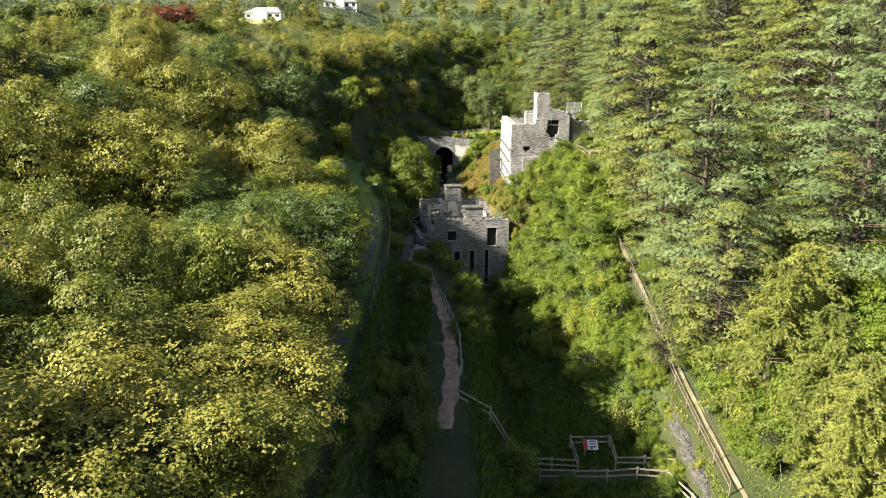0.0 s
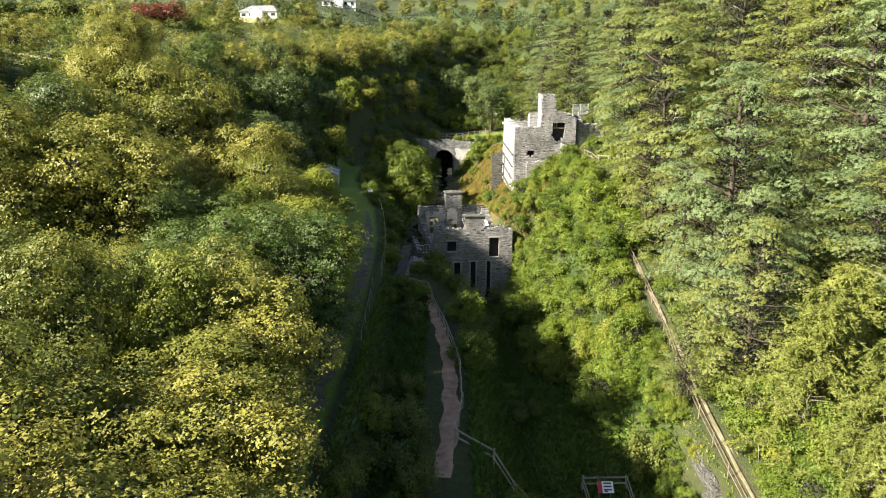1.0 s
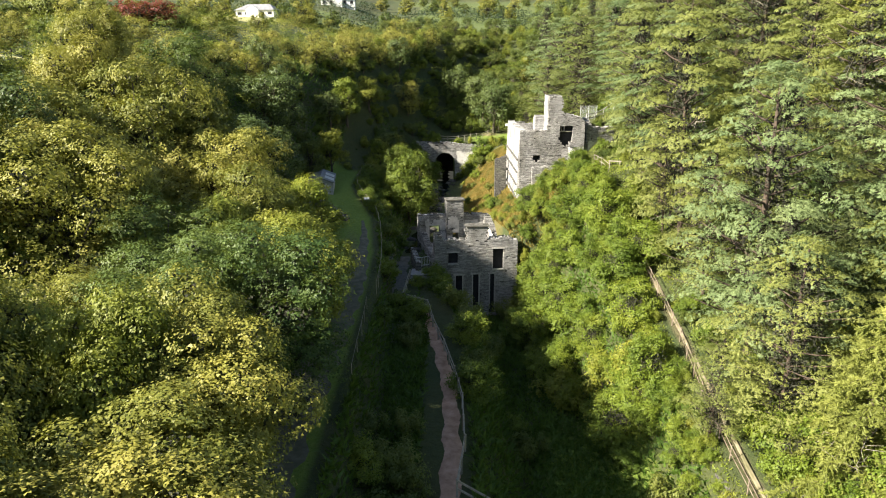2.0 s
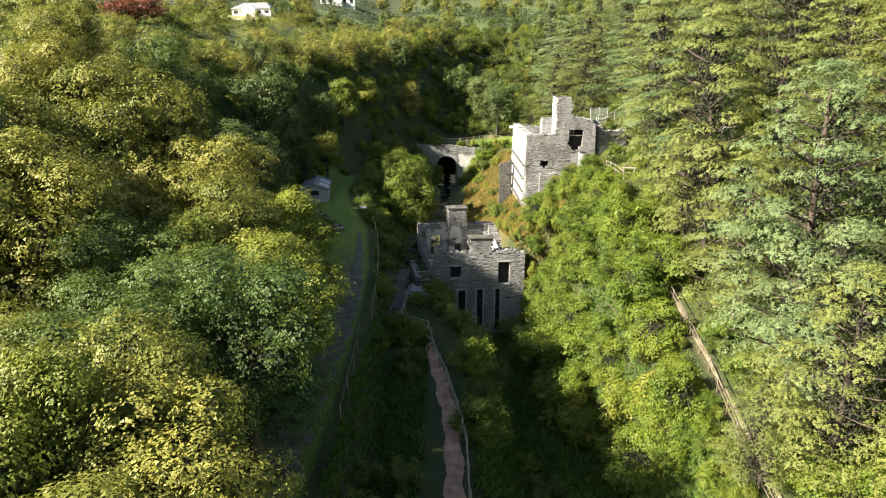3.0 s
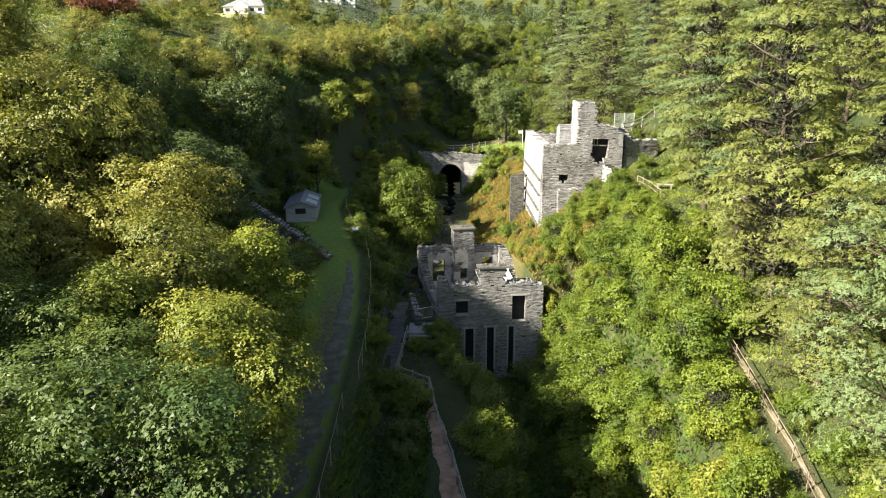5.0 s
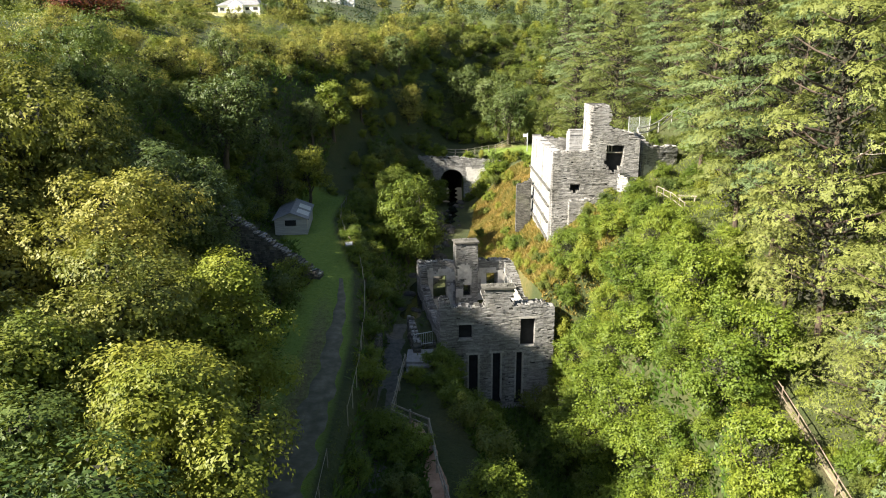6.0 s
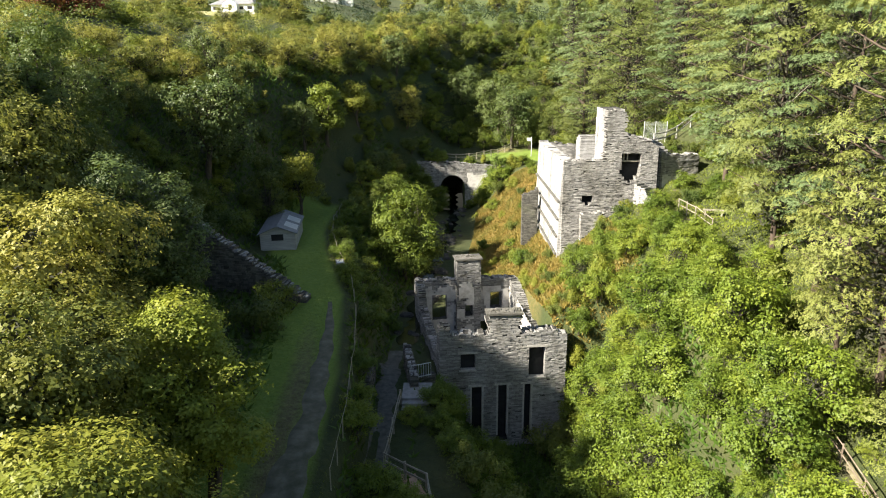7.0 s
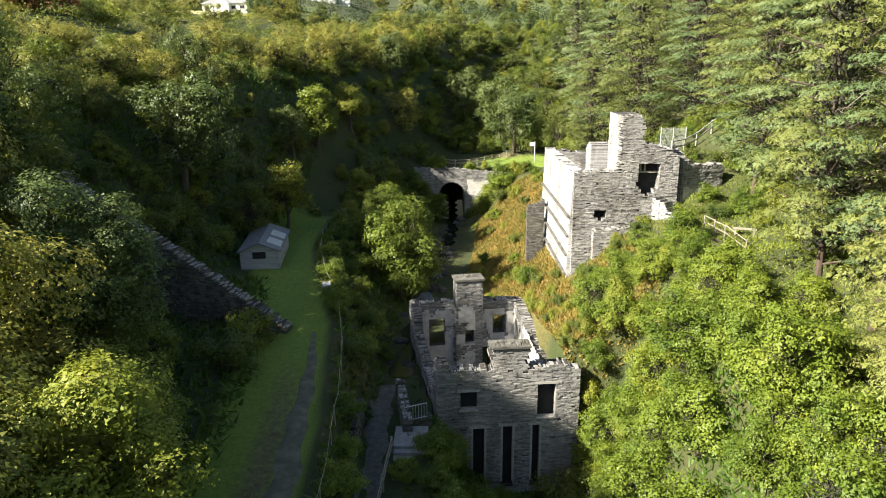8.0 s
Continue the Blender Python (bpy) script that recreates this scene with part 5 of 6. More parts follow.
pines = Planter([
    pine("pine_tree", 131, 17.0, 3.4, 4.6, 104, 62, 0.155, LEAF_PINE, BARK_PINE, PINES),
    pine("pine_tree", 132, 15.0, 2.6, 4.3, 92, 62, 0.155, LEAF_PINE, BARK_PINE, PINES),
    pine("pine_tree", 133, 18.0, 3.8, 4.8, 110, 62, 0.155, LEAF_BLUE, BARK_PINE, PINES),
    larch("larch_tree", 134, 12.0, 0.8, 4.0, 70, LEAF_LARCH, BARK_PINE, "drooping yellow-green larch with bare dead twigs"),
    pine("pine_tree", 135, 17.0, 1.6, 4.5, 96, 34, 0.20, LEAF_PINE, BARK_PINE, PINES, dead=0, rays=4, tiers=17),
    pine("pine_tree", 136, 16.0, 1.6, 4.4, 92, 34, 0.20, LEAF_BLUE, BARK_PINE, PINES, dead=0, rays=4, tiers=17),
], 4, "conifers of the east slope")


def east_ok(x, y):
    px, _ = upper_path(y)
    return x > float(px) + 2.6 + (5.5 if 86 < y < 108 else 0) + (4 if y > 126 else 0)


for x, y in scatter(19, 70, 22, 170, 5.9, 8, lambda x, y: east_ok(x, y) and x < 12 + y * 0.46 and not (70 < y < 88 and x < 0.42 * (y - 40) + 5.0)):
    front = x < 38 and y < 110 and x < 32 + (y - 30) * 0.2
    if y < 40 and x < 31:
        pines.put(x, y, pines.rng.uniform(0.8, 1.0), 3)
    else:
        if front and y > 46 and pines.rng.random() < 0.16:
            near.put(x, y, pines.rng.uniform(0.95, 1.25), 2)
            continue
        pines.put(x, y, pines.rng.uniform(0.72, 1.22), pines.rng.choice((0, 1, 2, 0, 1, 2, 3)) if front else pines.rng.choice((4, 4, 5)))
for x, y, k, w in ((19.9, 43.5, 1.0, 0), (20.4, 49.2, 1.05, 2), (19.9, 56, 1.0, 0), (20.2, 62.5, 0.95, 1), (20.6, 69.5, 0.9, 2), (21.5, 76, 0.9, 0), (16.5, 44.6, 0.42, 1), (22.0, 86.6, 0.82, 2), (24.2, 92.5, 0.95, 0), (22.4, 33.5, 0.9, 3), (22.0, 29, 0.9, 3), (24.5, 40.5, 0.95, 3), (28.5, 45.5, 0.9, 0), (20.5, 127, 1.1, 2), (18.0, 123, 1.0, 0), (22, 118, 1.0, 1), (22.6, 80, 0.85, 2), (25.5, 92, 0.95, 2)):
    pines.put(x, y, k, w)

# bushes
HAZEL = "dense bright green hazel bush on the slope"
bushes = Planter([
    broadleaf("hazel_bush", 141, 5.4, -0.9, 2.5, 34, 36, 7, 0.15, LEAF_HAZEL, BARK, HAZEL, "bush", trunks=3, inner=50),
    broadleaf("hazel_bush", 142, 4.6, -0.9, 2.3, 30, 36, 7, 0.15, LEAF_HAZEL, BARK, HAZEL, "bush", trunks=3, inner=50),
    bush("thorn_bush", 143, 3.0, 1.9, 2200, 0.2, LEAF_DARK, "dark green thorn bush among the undergrowth"),
    bush("golden_bush", 144, 3.4, 2.1, 2500, 0.2, LEAF_GOLD, "yellow-green bush turning to autumn colour"),
    bush("bramble_bush", 145, 1.5, 1.5, 1200, 0.2, LEAF_FERN, "low tangle of bramble and bracken"),
    broadleaf("elder_bush", 146, 4.2, -0.8, 2.3, 26, 26, 7, 0.19, LEAF_GREEN, BARK, "rounded green elder bush on the far bank", "bush", trunks=2, inner=30),
], 5, "bushes of the valley")


def slope_ok(x, y):
    px, _ = upper_path(y)
    return 8.4 + 2.7 * float((1 - ss(52, 64, y))) < x < float(px) - (2.5 if y < 61 else 0.4) and y < 81.5 and not (x < 9.2 and y > 74)


for x, y in scatter(8, 18, 49, 85, 1.9, 11, slope_ok):
    v = noise.noise((x * 0.2, y * 0.2, 1))
    bushes.put(x, y, bushes.rng.uniform(0.72, 1.0) * (1 - 0.42 * float(ss(72, 80, y))), which=(3 if v > 0.3 else bushes.rng.choice((0, 0, 1))))
for x, y, k, w in ((20.0, 41, 0.85, 0), (20.2, 43.5, 0.85, 1), (21.5, 37.5, 1.0, 0), (22.5, 41, 1.0, 0), (20.2, 34.5, 0.8, 0), (27.5, 44, 1.1, 0), (29.5, 41, 1.1, 1), (26, 46.5, 1.0, 3), (20.2, 49.5, 0.7, 0), (19.4, 52, 0.6, 1), (19.0, 55.5, 0.55, 1), (19.2, 36.5, 0.6, 1), (20.0, 39, 0.7, 3), (15.0, 49.6, 0.5, 1), (14.8, 52.2, 0.55, 0), (14.2, 50, 0.7, 0), (14.0, 53, 0.7, 1), (-4.5, 129, 1.0, 2), (-2.6, 130.5, 0.8, 1), (-6, 131.5, 1.0, 0), (5.2, 130.5, 0.6, 1), (7.4, 129, 0.8, 1), (9.5, 131, 0.7, 3), (3.4, 134.4, 0.35, 1), (5.2, 134.6, 0.4, 3), (1.6, 134.8, 0.3, 4), (-1.0, 134.8, 0.4, 1), (7.0, 126, 0.7, 2), (13.6, 43.2, 0.8, 2), (12.6, 47.5, 0.55, 1), (10.6, 83.5, 0.3, 1), (12.4, 85.4, 0.34, 2), (13.8, 85.6, 0.36, 2), (16.9, 86.9, 0.3, 3), (14.4, 87.0, 0.3, 3), (13.4, 86.9, 0.22, 4), (17.9, 86.0, 0.25, 2)):
    bushes.put(x, y, k, w)
# low growth of the shaded floor
for x, y in scatter(-1.5, 10, 30, 75, 2.3, 12, lambda x, y: x > float(2.2 - 2.9 * ss(58, 74, y)) and not (36 < y < 42.5) and not (6.5 < x < 10.5 and 42 < y < 60)):
    bushes.put(x, y, bushes.rng.uniform(0.45, 0.8), which=bushes.rng.choice((2, 4, 4, 1)))
# the last three thorn bushes are added inside the ruin to darken its floor
for x, y, k, w in ((0.4, 66.2, 0.5, 1), (1.3, 64.0, 0.6, 2), (-0.5, 68.4, 0.45, 1), (2.2, 67.4, 0.7, 1), (2.4, 61.4, 0.7, 2), (1.5, 60.6, 0.45, 4), (-2.4, 66.6, 0.3, 4), (-2.3, 69.6, 0.35, 1), (-2.6, 60.8, 0.45, 1), (-2.3, 57.6, 0.5, 2), (-0.2, 72.0, 0.5, 0), (2.8, 71.4, 0.6, 0), (3.2, 74.2, 0.5, 1), (0.2, 73.8, 0.5, 1), (1.6, 74.4, 0.4, 2), (-0.6, 71.4, 0.6, 1), (1.4, 70.4, 0.65, 1), (4.6, 73.8, 0.5, 4), (6.8, 74.4, 0.8, 2), (8.6, 75.2, 0.8, 2), (3.2, 83.0, 0.5, 2), (0.6, 82.5, 0.5, 2), (5.2, 84.5, 0.5, 2)):
    bushes.put(x, y, k, w)
for x, y in scatter(-5, -1.2, 30, 62, 1.9, 19, lambda x, y: x > float(track_edge(y)) + 0.8 and x < -1.3):
    bushes.put(x, y, bushes.rng.uniform(0.4, 0.7), which=bushes.rng.choice((2, 4, 1)))
# the hedge on the bank beside the track, and the scrub below it
for x, y in scatter(-13, -1, 62, 128, 1.6, 13, lambda x, y: 0.5 < x - float(track_edge(y)) < (1.7 if y < 82 else 4.0)):
    bushes.put(x, y, bushes.rng.uniform(0.36, 0.6), which=bushes.rng.choice((1, 2, 4, 1)))
# bank between the ruins and round the arch
for x, y in scatter(2, 12, 90, 132, 2.7, 14, lambda x, y: x > float(stream_x(y)) + 3.2 and not (7.2 < x and 86 < y < 105)):
    bushes.put(x, y, bushes.rng.uniform(0.28, 0.52), which=bushes.rng.choice((4, 2, 3, 1)))
for x, y in scatter(-34, -10, 72, 134, 3.0, 16, lambda x, y: x < float(track_edge(y)) - 4.6 and rim_side(x, y) < 0 and not (-18 < x < -11 and 77 < y < 99)):
    bushes.put(x, y, bushes.rng.uniform(0.6, 1.0), which=bushes.rng.choice((4, 4, 2, 5)))
for x, y in scatter(16, 30, 32, 125, 4.6, 17, lambda x, y: east_ok(x - 0.8, y) and not (76 < y < 104 and x < 24)):
    bushes.put(x, y, bushes.rng.uniform(0.5, 0.9), which=bushes.rng.choice((0, 1, 2, 3)))

for x, y in scatter(-8, 22, 147, 165, 3.0, 23, lambda x, y: True):
    bushes.put(x, y, bushes.rng.uniform(0.7, 1.1), which=bushes.rng.choice((2, 5, 5)))
for x, y, k, w in ((-2.4, 132.2, 0.95, 0), (-4.6, 132.0, 1.0, 1), (-1.7, 134.6, 0.6, 1), (5.6, 132.0, 0.75, 1), (7.2, 131.6, 0.9, 0), (8.8, 131.8, 0.7, 3), (3.9, 132.3, 0.3, 4)):
    bushes.put(x, y, k, w)
for x, y in scatter(8.9, 14, 73.5, 87, 1.35, 27, lambda x, y: x > 8.9 and not (x > 13 and y > 84)):
    bushes.put(x, y, bushes.rng.uniform(0.34, 0.55) * (1 - 0.45 * float(ss(78, 83, y))), which=bushes.rng.choice((1, 1, 0, 3, 4)))
for x, y in scatter(-26, -4, 131, 150, 2.5, 28, lambda x, y: not (x > -6 and y < 133)):
    bushes.put(x, y, bushes.rng.uniform(0.5, 0.9), which=bushes.rng.choice((2, 5, 4, 5)))
for k in range(22):
    bushes.put(15.2 + 0.5 * math.sin(k * 2.1), 34.5 + k * 0.75, bushes.rng.uniform(0.28, 0.4), which=bushes.rng.choice((1, 1, 0, 4)), sink=-0.2)
for x, y in ((30, 40), (31, 43.4), (28.4, 38), (32, 40.6), (30.2, 37), (28.8, 42), (33, 44)):
    bushes.put(x, y, bushes.rng.uniform(0.8, 1.1), which=bushes.rng.choice((0, 1, 3)))
for x, y in scatter(9.2, 12.8, 69, 80, 1.25, 29, lambda x, y: not (x < 9.3 and y > 76)):
    bushes.put(x, y, bushes.rng.uniform(0.5, 0.68), which=bushes.rng.choice((1, 1, 0, 3)), sink=0.0)
for x, y in scatter(22.6, 34, 86, 116, 2.7, 37):
    bushes.put(x, y, bushes.rng.uniform(0.5, 0.85), which=bushes.rng.choice((0, 1, 2, 3)))
for x, y in scatter(17.6, 23, 72, 86, 2.0, 38, lambda x, y: x > float(upper_path(y)[0]) + 1.6 and not (x < 20.4 and y > 75.5)):
    bushes.put(x, y, bushes.rng.uniform(0.4, 0.62), which=bushes.rng.choice((1, 1, 3, 4)))
for x, y in scatter(17.9, 22.8, 91, 106, 1.7, 39):
    bushes.put(x, y, bushes.rng.uniform(0.22, 0.4), which=bushes.rng.choice((1, 4, 4, 2)))
for x, y, k, w in ((14.6, 76.2, 0.55, 0), (14.3, 73.4, 0.65, 0), (14.6, 70.4, 0.7, 0), (13.6, 78.6, 0.45, 1), (14.2, 80.4, 0.33, 1), (14.8, 67.6, 0.7, 1), (12.6, 80.8, 0.36, 2), (14.8, 78.4, 0.38, 1), (14.8, 65, 0.65, 0)):
    bushes.put(x, y, k, w)
for x, y in ((19.3, 46), (18.9, 49), (19.6, 44.2), (20.8, 54.5), (21.2, 51.2), (9.8, 76.5), (10.8, 79), (9.4, 80.5), (11.6, 81.6), (12.2, 77.6), (9.0, 78.4)):
    bushes.put(x, y, bushes.rng.uniform(0.35, 0.5), which=bushes.rng.choice((4, 1, 4)))

for x, y in scatter(-14, 26, 163, 202, 3.2, 47):
    bushes.put(x, y, bushes.rng.uniform(0.7, 1.1), which=bushes.rng.choice((2, 5, 5, 3)))
for x, y in ((15.6, 63.5), (16.0, 66.2), (15.8, 69), (16.2, 72), (15.6, 74.6), (17.6, 64.6), (17.9, 68), (18.2, 71.4)):
    bushes.put(x, y, bushes.rng.uniform(0.6, 0.8), which=bushes.rng.choice((0, 1)))
for x, y in scatter(-15.5, -6.5, 108, 136, 2.0, 49, lambda x, y: math.hypot(x + 16, y - 120.5) > 1.5 and x > float(track_edge(y)) - (2.5 if y < 114 else 9)):
    bushes.put(x, y, bushes.rng.uniform(0.42, 0.7), which=bushes.rng.choice((5, 5, 4, 3)))
for x, y, k, w in ((8.9, 78.2, 0.36, 3), (9.3, 80.4, 0.34, 4), (8.4, 82.2, 0.3, 3), (9.5, 82.9, 0.34, 1), (8.1, 84.6, 0.34, 2), (9.4, 85.4, 0.3, 4), (7.9, 87.2, 0.3, 3), (8.8, 89.6, 0.32, 2), (7.6, 92.0, 0.36, 2), (6.9, 95.2, 0.4, 1), (10.4, 84.6, 0.34, 2), (11.6, 84.0, 0.34, 3)):
    bushes.put(x, y, k, w)
for x, y in scatter(18.6, 25, 84.6, 94, 1.6, 50, lambda x, y: not (x < 22 and 87.6 < y < 90.6)):
    bushes.put(x, y, bushes.rng.uniform(0.26, 0.5), which=bushes.rng.choice((1, 0, 2, 4)))
# scrub that closes in on the hill path
for k in range(34):
    y = 35 + 0.85 * k
    px = float(upper_path(y)[0])
    bushes.put(px - (1.75 if y < 47 else 1.55) + 0.35 * math.sin(k * 1.9), y, bushes.rng.uniform(0.22, 0.36), which=bushes.rng.choice((5, 4, 1, 3)))
    if k % 2:
        bushes.put(px + 1.05 + 0.4 * math.sin(k * 2.7), y + 0.3, bushes.rng.uniform(0.2, 0.36), which=bushes.rng.choice((5, 4, 2)))
for x, y in scatter(12.6, 15.6, 48, 62, 1.5, 51):
    bushes.put(x, y, bushes.rng.uniform(0.4, 0.6), which=bushes.rng.choice((5, 1, 5)))
for x, y, k, w in ((7.5, 83.4, 0.28, 3), (7.2, 86.0, 0.26, 4), (7.7, 80.8, 0.26, 4), (6.7, 90.2, 0.3, 3), (8.3, 79.4, 0.28, 2), (-3.2, 131.5, 1.15, 5), (-5.3, 131.2, 1.2, 5), (-1.9, 132.4, 0.6, 5), (3.4, 132.4, 0.6, 5), (4.6, 131.8, 0.8, 5), (6.2, 131.0, 0.95, 5)):
    bushes.put(x, y, k, w)
for k in range(9):
    y = 78.4 + 1.25 * k
    bushes.put(7.75 - 0.106 * (y - 77.5) + 0.25 * math.sin(k * 2.3), y, bushes.rng.uniform(0.24, 0.32), which=bushes.rng.choice((3, 2, 4)))
# low growth on the steep wooded bank
for x, y in scatter(-36, -6, 84, 158, 2.3, 46, lambda x, y: -14 < rim_side(x, y) < 1 and x < float(track_edge(y)) - 5 and not (-19 < x < -11 and 86 < y < 99)):
    bushes.put(x, y, bushes.rng.uniform(0.5, 0.85), which=bushes.rng.choice((5, 4, 4, 2, 5)))
# trees that stand alone
lone = Planter([
    broadleaf("lone_hazel", 151, 10.5, -1.6, 3.1, 62, 40, 9, 0.17, LEAF_GREEN, BARK, "rounded bright green tree above the stream", trunks=2),
    broadleaf("young_ash", 152, 8.0, 0.6, 2.3, 34, 32, 8, 0.19, LEAF_GREEN, BARK, "slim sunlit young tree in the dark wood"),
    broadleaf("copper_beech", 153, 4.6, -0.4, 4.4, 34, 14, 12, 0.26, LEAF_RED, BARK, "broad copper-red beech on the hilltop", inner=14),
    broadleaf("yellowing_tree", 154, 8.0, 0.4, 2.8, 32, 32, 8, 0.18, LEAF_GOLD, BARK, "yellow-green turning tree beside the shed"),
], 6, "single trees")
lone.put(-4.4, 97.5, 0.98, 0)
near.put(-5.9, 102.5, 1.0, 6)
lone.put(-10.3, 116.5, 0.5, 0)
lone.put(-13.2, 130, 0.8, 3)
lone.put(-4.4, 131.0, 0.5, 0)
for x, y, k, w in ((3.0, 132.6, 0.42, 1), (2.9, 134.5, 0.34, 1), (-3.0, 134.6, 0.4, 0), (6.4, 132.2, 0.6, 1), (-1.9, 132.6, 0.7, 1), (-9.0, 128.5, 0.8, 0), (-7.6, 126.0, 0.65, 1), (-10.6, 126.5, 0.7, 0), (-7.2, 129.8, 0.75, 1)):
    bushes.put(x, y, k, w)
lone.put(-16.0, 120.5, 1.08, 1)
lone.put(-16.0, 103, 1.0, 3)
lone.put(-46.7, 118, 1.0, 2)


def cover(name, label, x0, x1, y0, y1, n, size, leaf, seed, ok, upright=0.5):
    """Fronds and blades rooted in the land, too many to count."""
    rng = np.random.default_rng(seed)
    x, y = rng.uniform(x0, x1, n), rng.uniform(y0, y1, n)
    k = ok(x, y)
    x, y = x[k], y[k]
    foot = np.stack([x, y, land(x, y) - 0.03], -1)
    way = rng.normal(0, 1, (len(x), 3)) * np.array([1, 1, 0.3]) + np.array([0, 0, upright * 2])
    q = needles(rng, foot, way, size, size * 0.42)
    return tagged(new(name, spikes_mesh(name, q, leaf)), label, "undergrowth", kind="stuff")


cover("undergrowth", "green bracken and nettles on the valley floor", -5, 16, 22, 76, 66000, 0.5, LEAF_FERN, 31,
      lambda x, y: ((x > 1.9 - 2.9 * ss(58, 74, y)) | ((x < -1.0) & (y < 62))) & ~((np.abs(y - 38) < 0.9) & (x > 5)) & (x < upper_path(y)[0] - 1.5))
cover("dry_grass", "straw-coloured dry grass on the bank", 1.5, 13, 77, 128, 120000, 0.32, LEAF_STRAW, 32,
      lambda x, y: (x > stream_x(y) + 3.4) & ~((x > 9.2) & (y > 87) & (y < 104)) & ~((x < 7.45 - 0.106 * (y - 77.5)) & (y < 90)), 0.8)
cover("scrub", "dark scrub on the shaded bank", -34, -2, 62, 134, 30000, 0.6, LEAF_FERN, 33,
      lambda x, y: ((x < track_edge(y) - 4.4) | (x > track_edge(y) + 0.3)) & (np.abs(x - stream_x(y)) > 1.2) & ~((np.abs(x + 15) < 2.6) & (y > 88) & (y < 98)))
cover("grass_verge", "green grass along the track", -16, -4, 20, 122, 26000, 0.11, LEAF_GREEN, 34,
      lambda x, y: (x < track_edge(y) + 0.4) & (x > track_edge(y) - 4.4) & ~((x < -12.4) & (y > 88) & (y < 98)), 0.9)
cover("slope_grass", "grass and herbs on the open slope", 8, 26, 28, 90, 80000, 0.22, LEAF_GREEN, 35,
      lambda x, y: (np.abs(x - upper_path(y)[0]) > 0.8) & ((y < 50) | (x > 16.5) | (y > 80)) & ~((np.abs(y - 38) < 0.9) & (x < 17)) & ~((x < 9.4) & (y > 74)), 0.7)


# ---- fences and small things ----
def rail_fence(label, pts, gap=1.9, height=1.05, rails=(0.55, 0.98), group="fences", name="rail_fence", thin=1.0, mat=None):
    """Post and rail, following the land."""
    mat = mat or WOOD
    t = thing(name, label, "fence", group)
    r = random.Random(len(pts) * 7 + int(pts[0][1]))
    posts = []
    for (ax, ay), (bx, by) in zip(pts, pts[1:]):
        n = max(1, round(math.hypot(bx - ax, by - ay) / gap))
        posts += [(ax + (bx - ax) * i / n, ay + (by - ay) * i / n) for i in range(n)]
    posts.append(pts[-1])
    tops = []
    for x, y in posts:
        z = gz(x, y)
        h = height * r.uniform(0.97, 1.06)
        lx, ly = r.uniform(-0.04, 0.04), r.uniform(-0.04, 0.04)
        s = Shape().beam((x, y, z - 0.4), (x + lx, y + ly, z + h), 0.11 * thin, 0.11 * thin)
        part("post", s.mesh("post", mat), t)
        tops.append((x, y, z))
    for (ax, ay, az), (bx, by, bz) in zip(tops, tops[1:]):
        for hgt in rails:
            s = Shape().beam((ax, ay - 0.05, az + hgt + r.uniform(-0.03, 0.03)), (bx, by - 0.05, bz + hgt + r.uniform(-0.03, 0.03)), 0.05 * thin, 0.10 * thin)
            part("rail", s.mesh("rail", mat), t)
    return t


FENCE = "weathered grey wooden post and rail fence beside the footpath"
rail_fence(FENCE, [(-3.1, 72.0), (-3.45, 64.9), (-1.12, 63.1), (-0.6, 59.3), (0.35, 54.8), (1.05, 50.4), (1.5, 46.0), (1.5, 41.5), (1.0, 37.4), (3.2, 37.2), (5.8, 38.4)])
rail_fence(FENCE, [(5.8, 38.4), (9.4, 38.6), (9.35, 41.2), (12.2, 41.2), (12.0, 38.6), (15.9, 38.5)])
rail_fence(FENCE, [(6.6, 37.2), (11, 37.1), (15.0, 37.2), (15.7, 34.6), (16.0, 31.5)])
rail_fence("thin pale rail fence along the grass track", [(float(track_edge(y)) + 0.35 + 0.2 * math.sin(y), y) for y in (44, 50, 55)], 2.8, 0.9, (0.85,), thin=0.34)
rail_fence("thin pale rail fence along the grass track", [(float(track_edge(y)) + 0.4 + 0.25 * math.sin(y), y) for y in (59, 65, 71, 77, 83, 88, 94, 100, 106)], 2.4, 1.0, (0.9,), thin=0.38)
rail_fence("weathered rail fence along the hill path", [(float(upper_path(y)[0]) - 0.75 + 0.55 * float(ss(45, 56, y)), y) for y in (33, 38, 43, 48, 53, 58, 63)], 2.0, thin=0.5, mat=WOOD_BROWN)
rail_fence("weathered rail fence along the hill path", [(17.5, 77.0), (17.3, 79.5), (17.15, 82.4)], 1.7, thin=0.55)
rail_fence("dark rail fence behind the lawn", [(-3, 136.5), (3, 137.0), (8, 143), (13, 151)], 2.2, 1.1)
rail_fence("pale handrail beside hillside steps", [(18.6, 94.5), (21.0, 95.6), (24.0, 97.2)], 1.5, 1.1, (0.55, 1.05), mat=LINTEL)


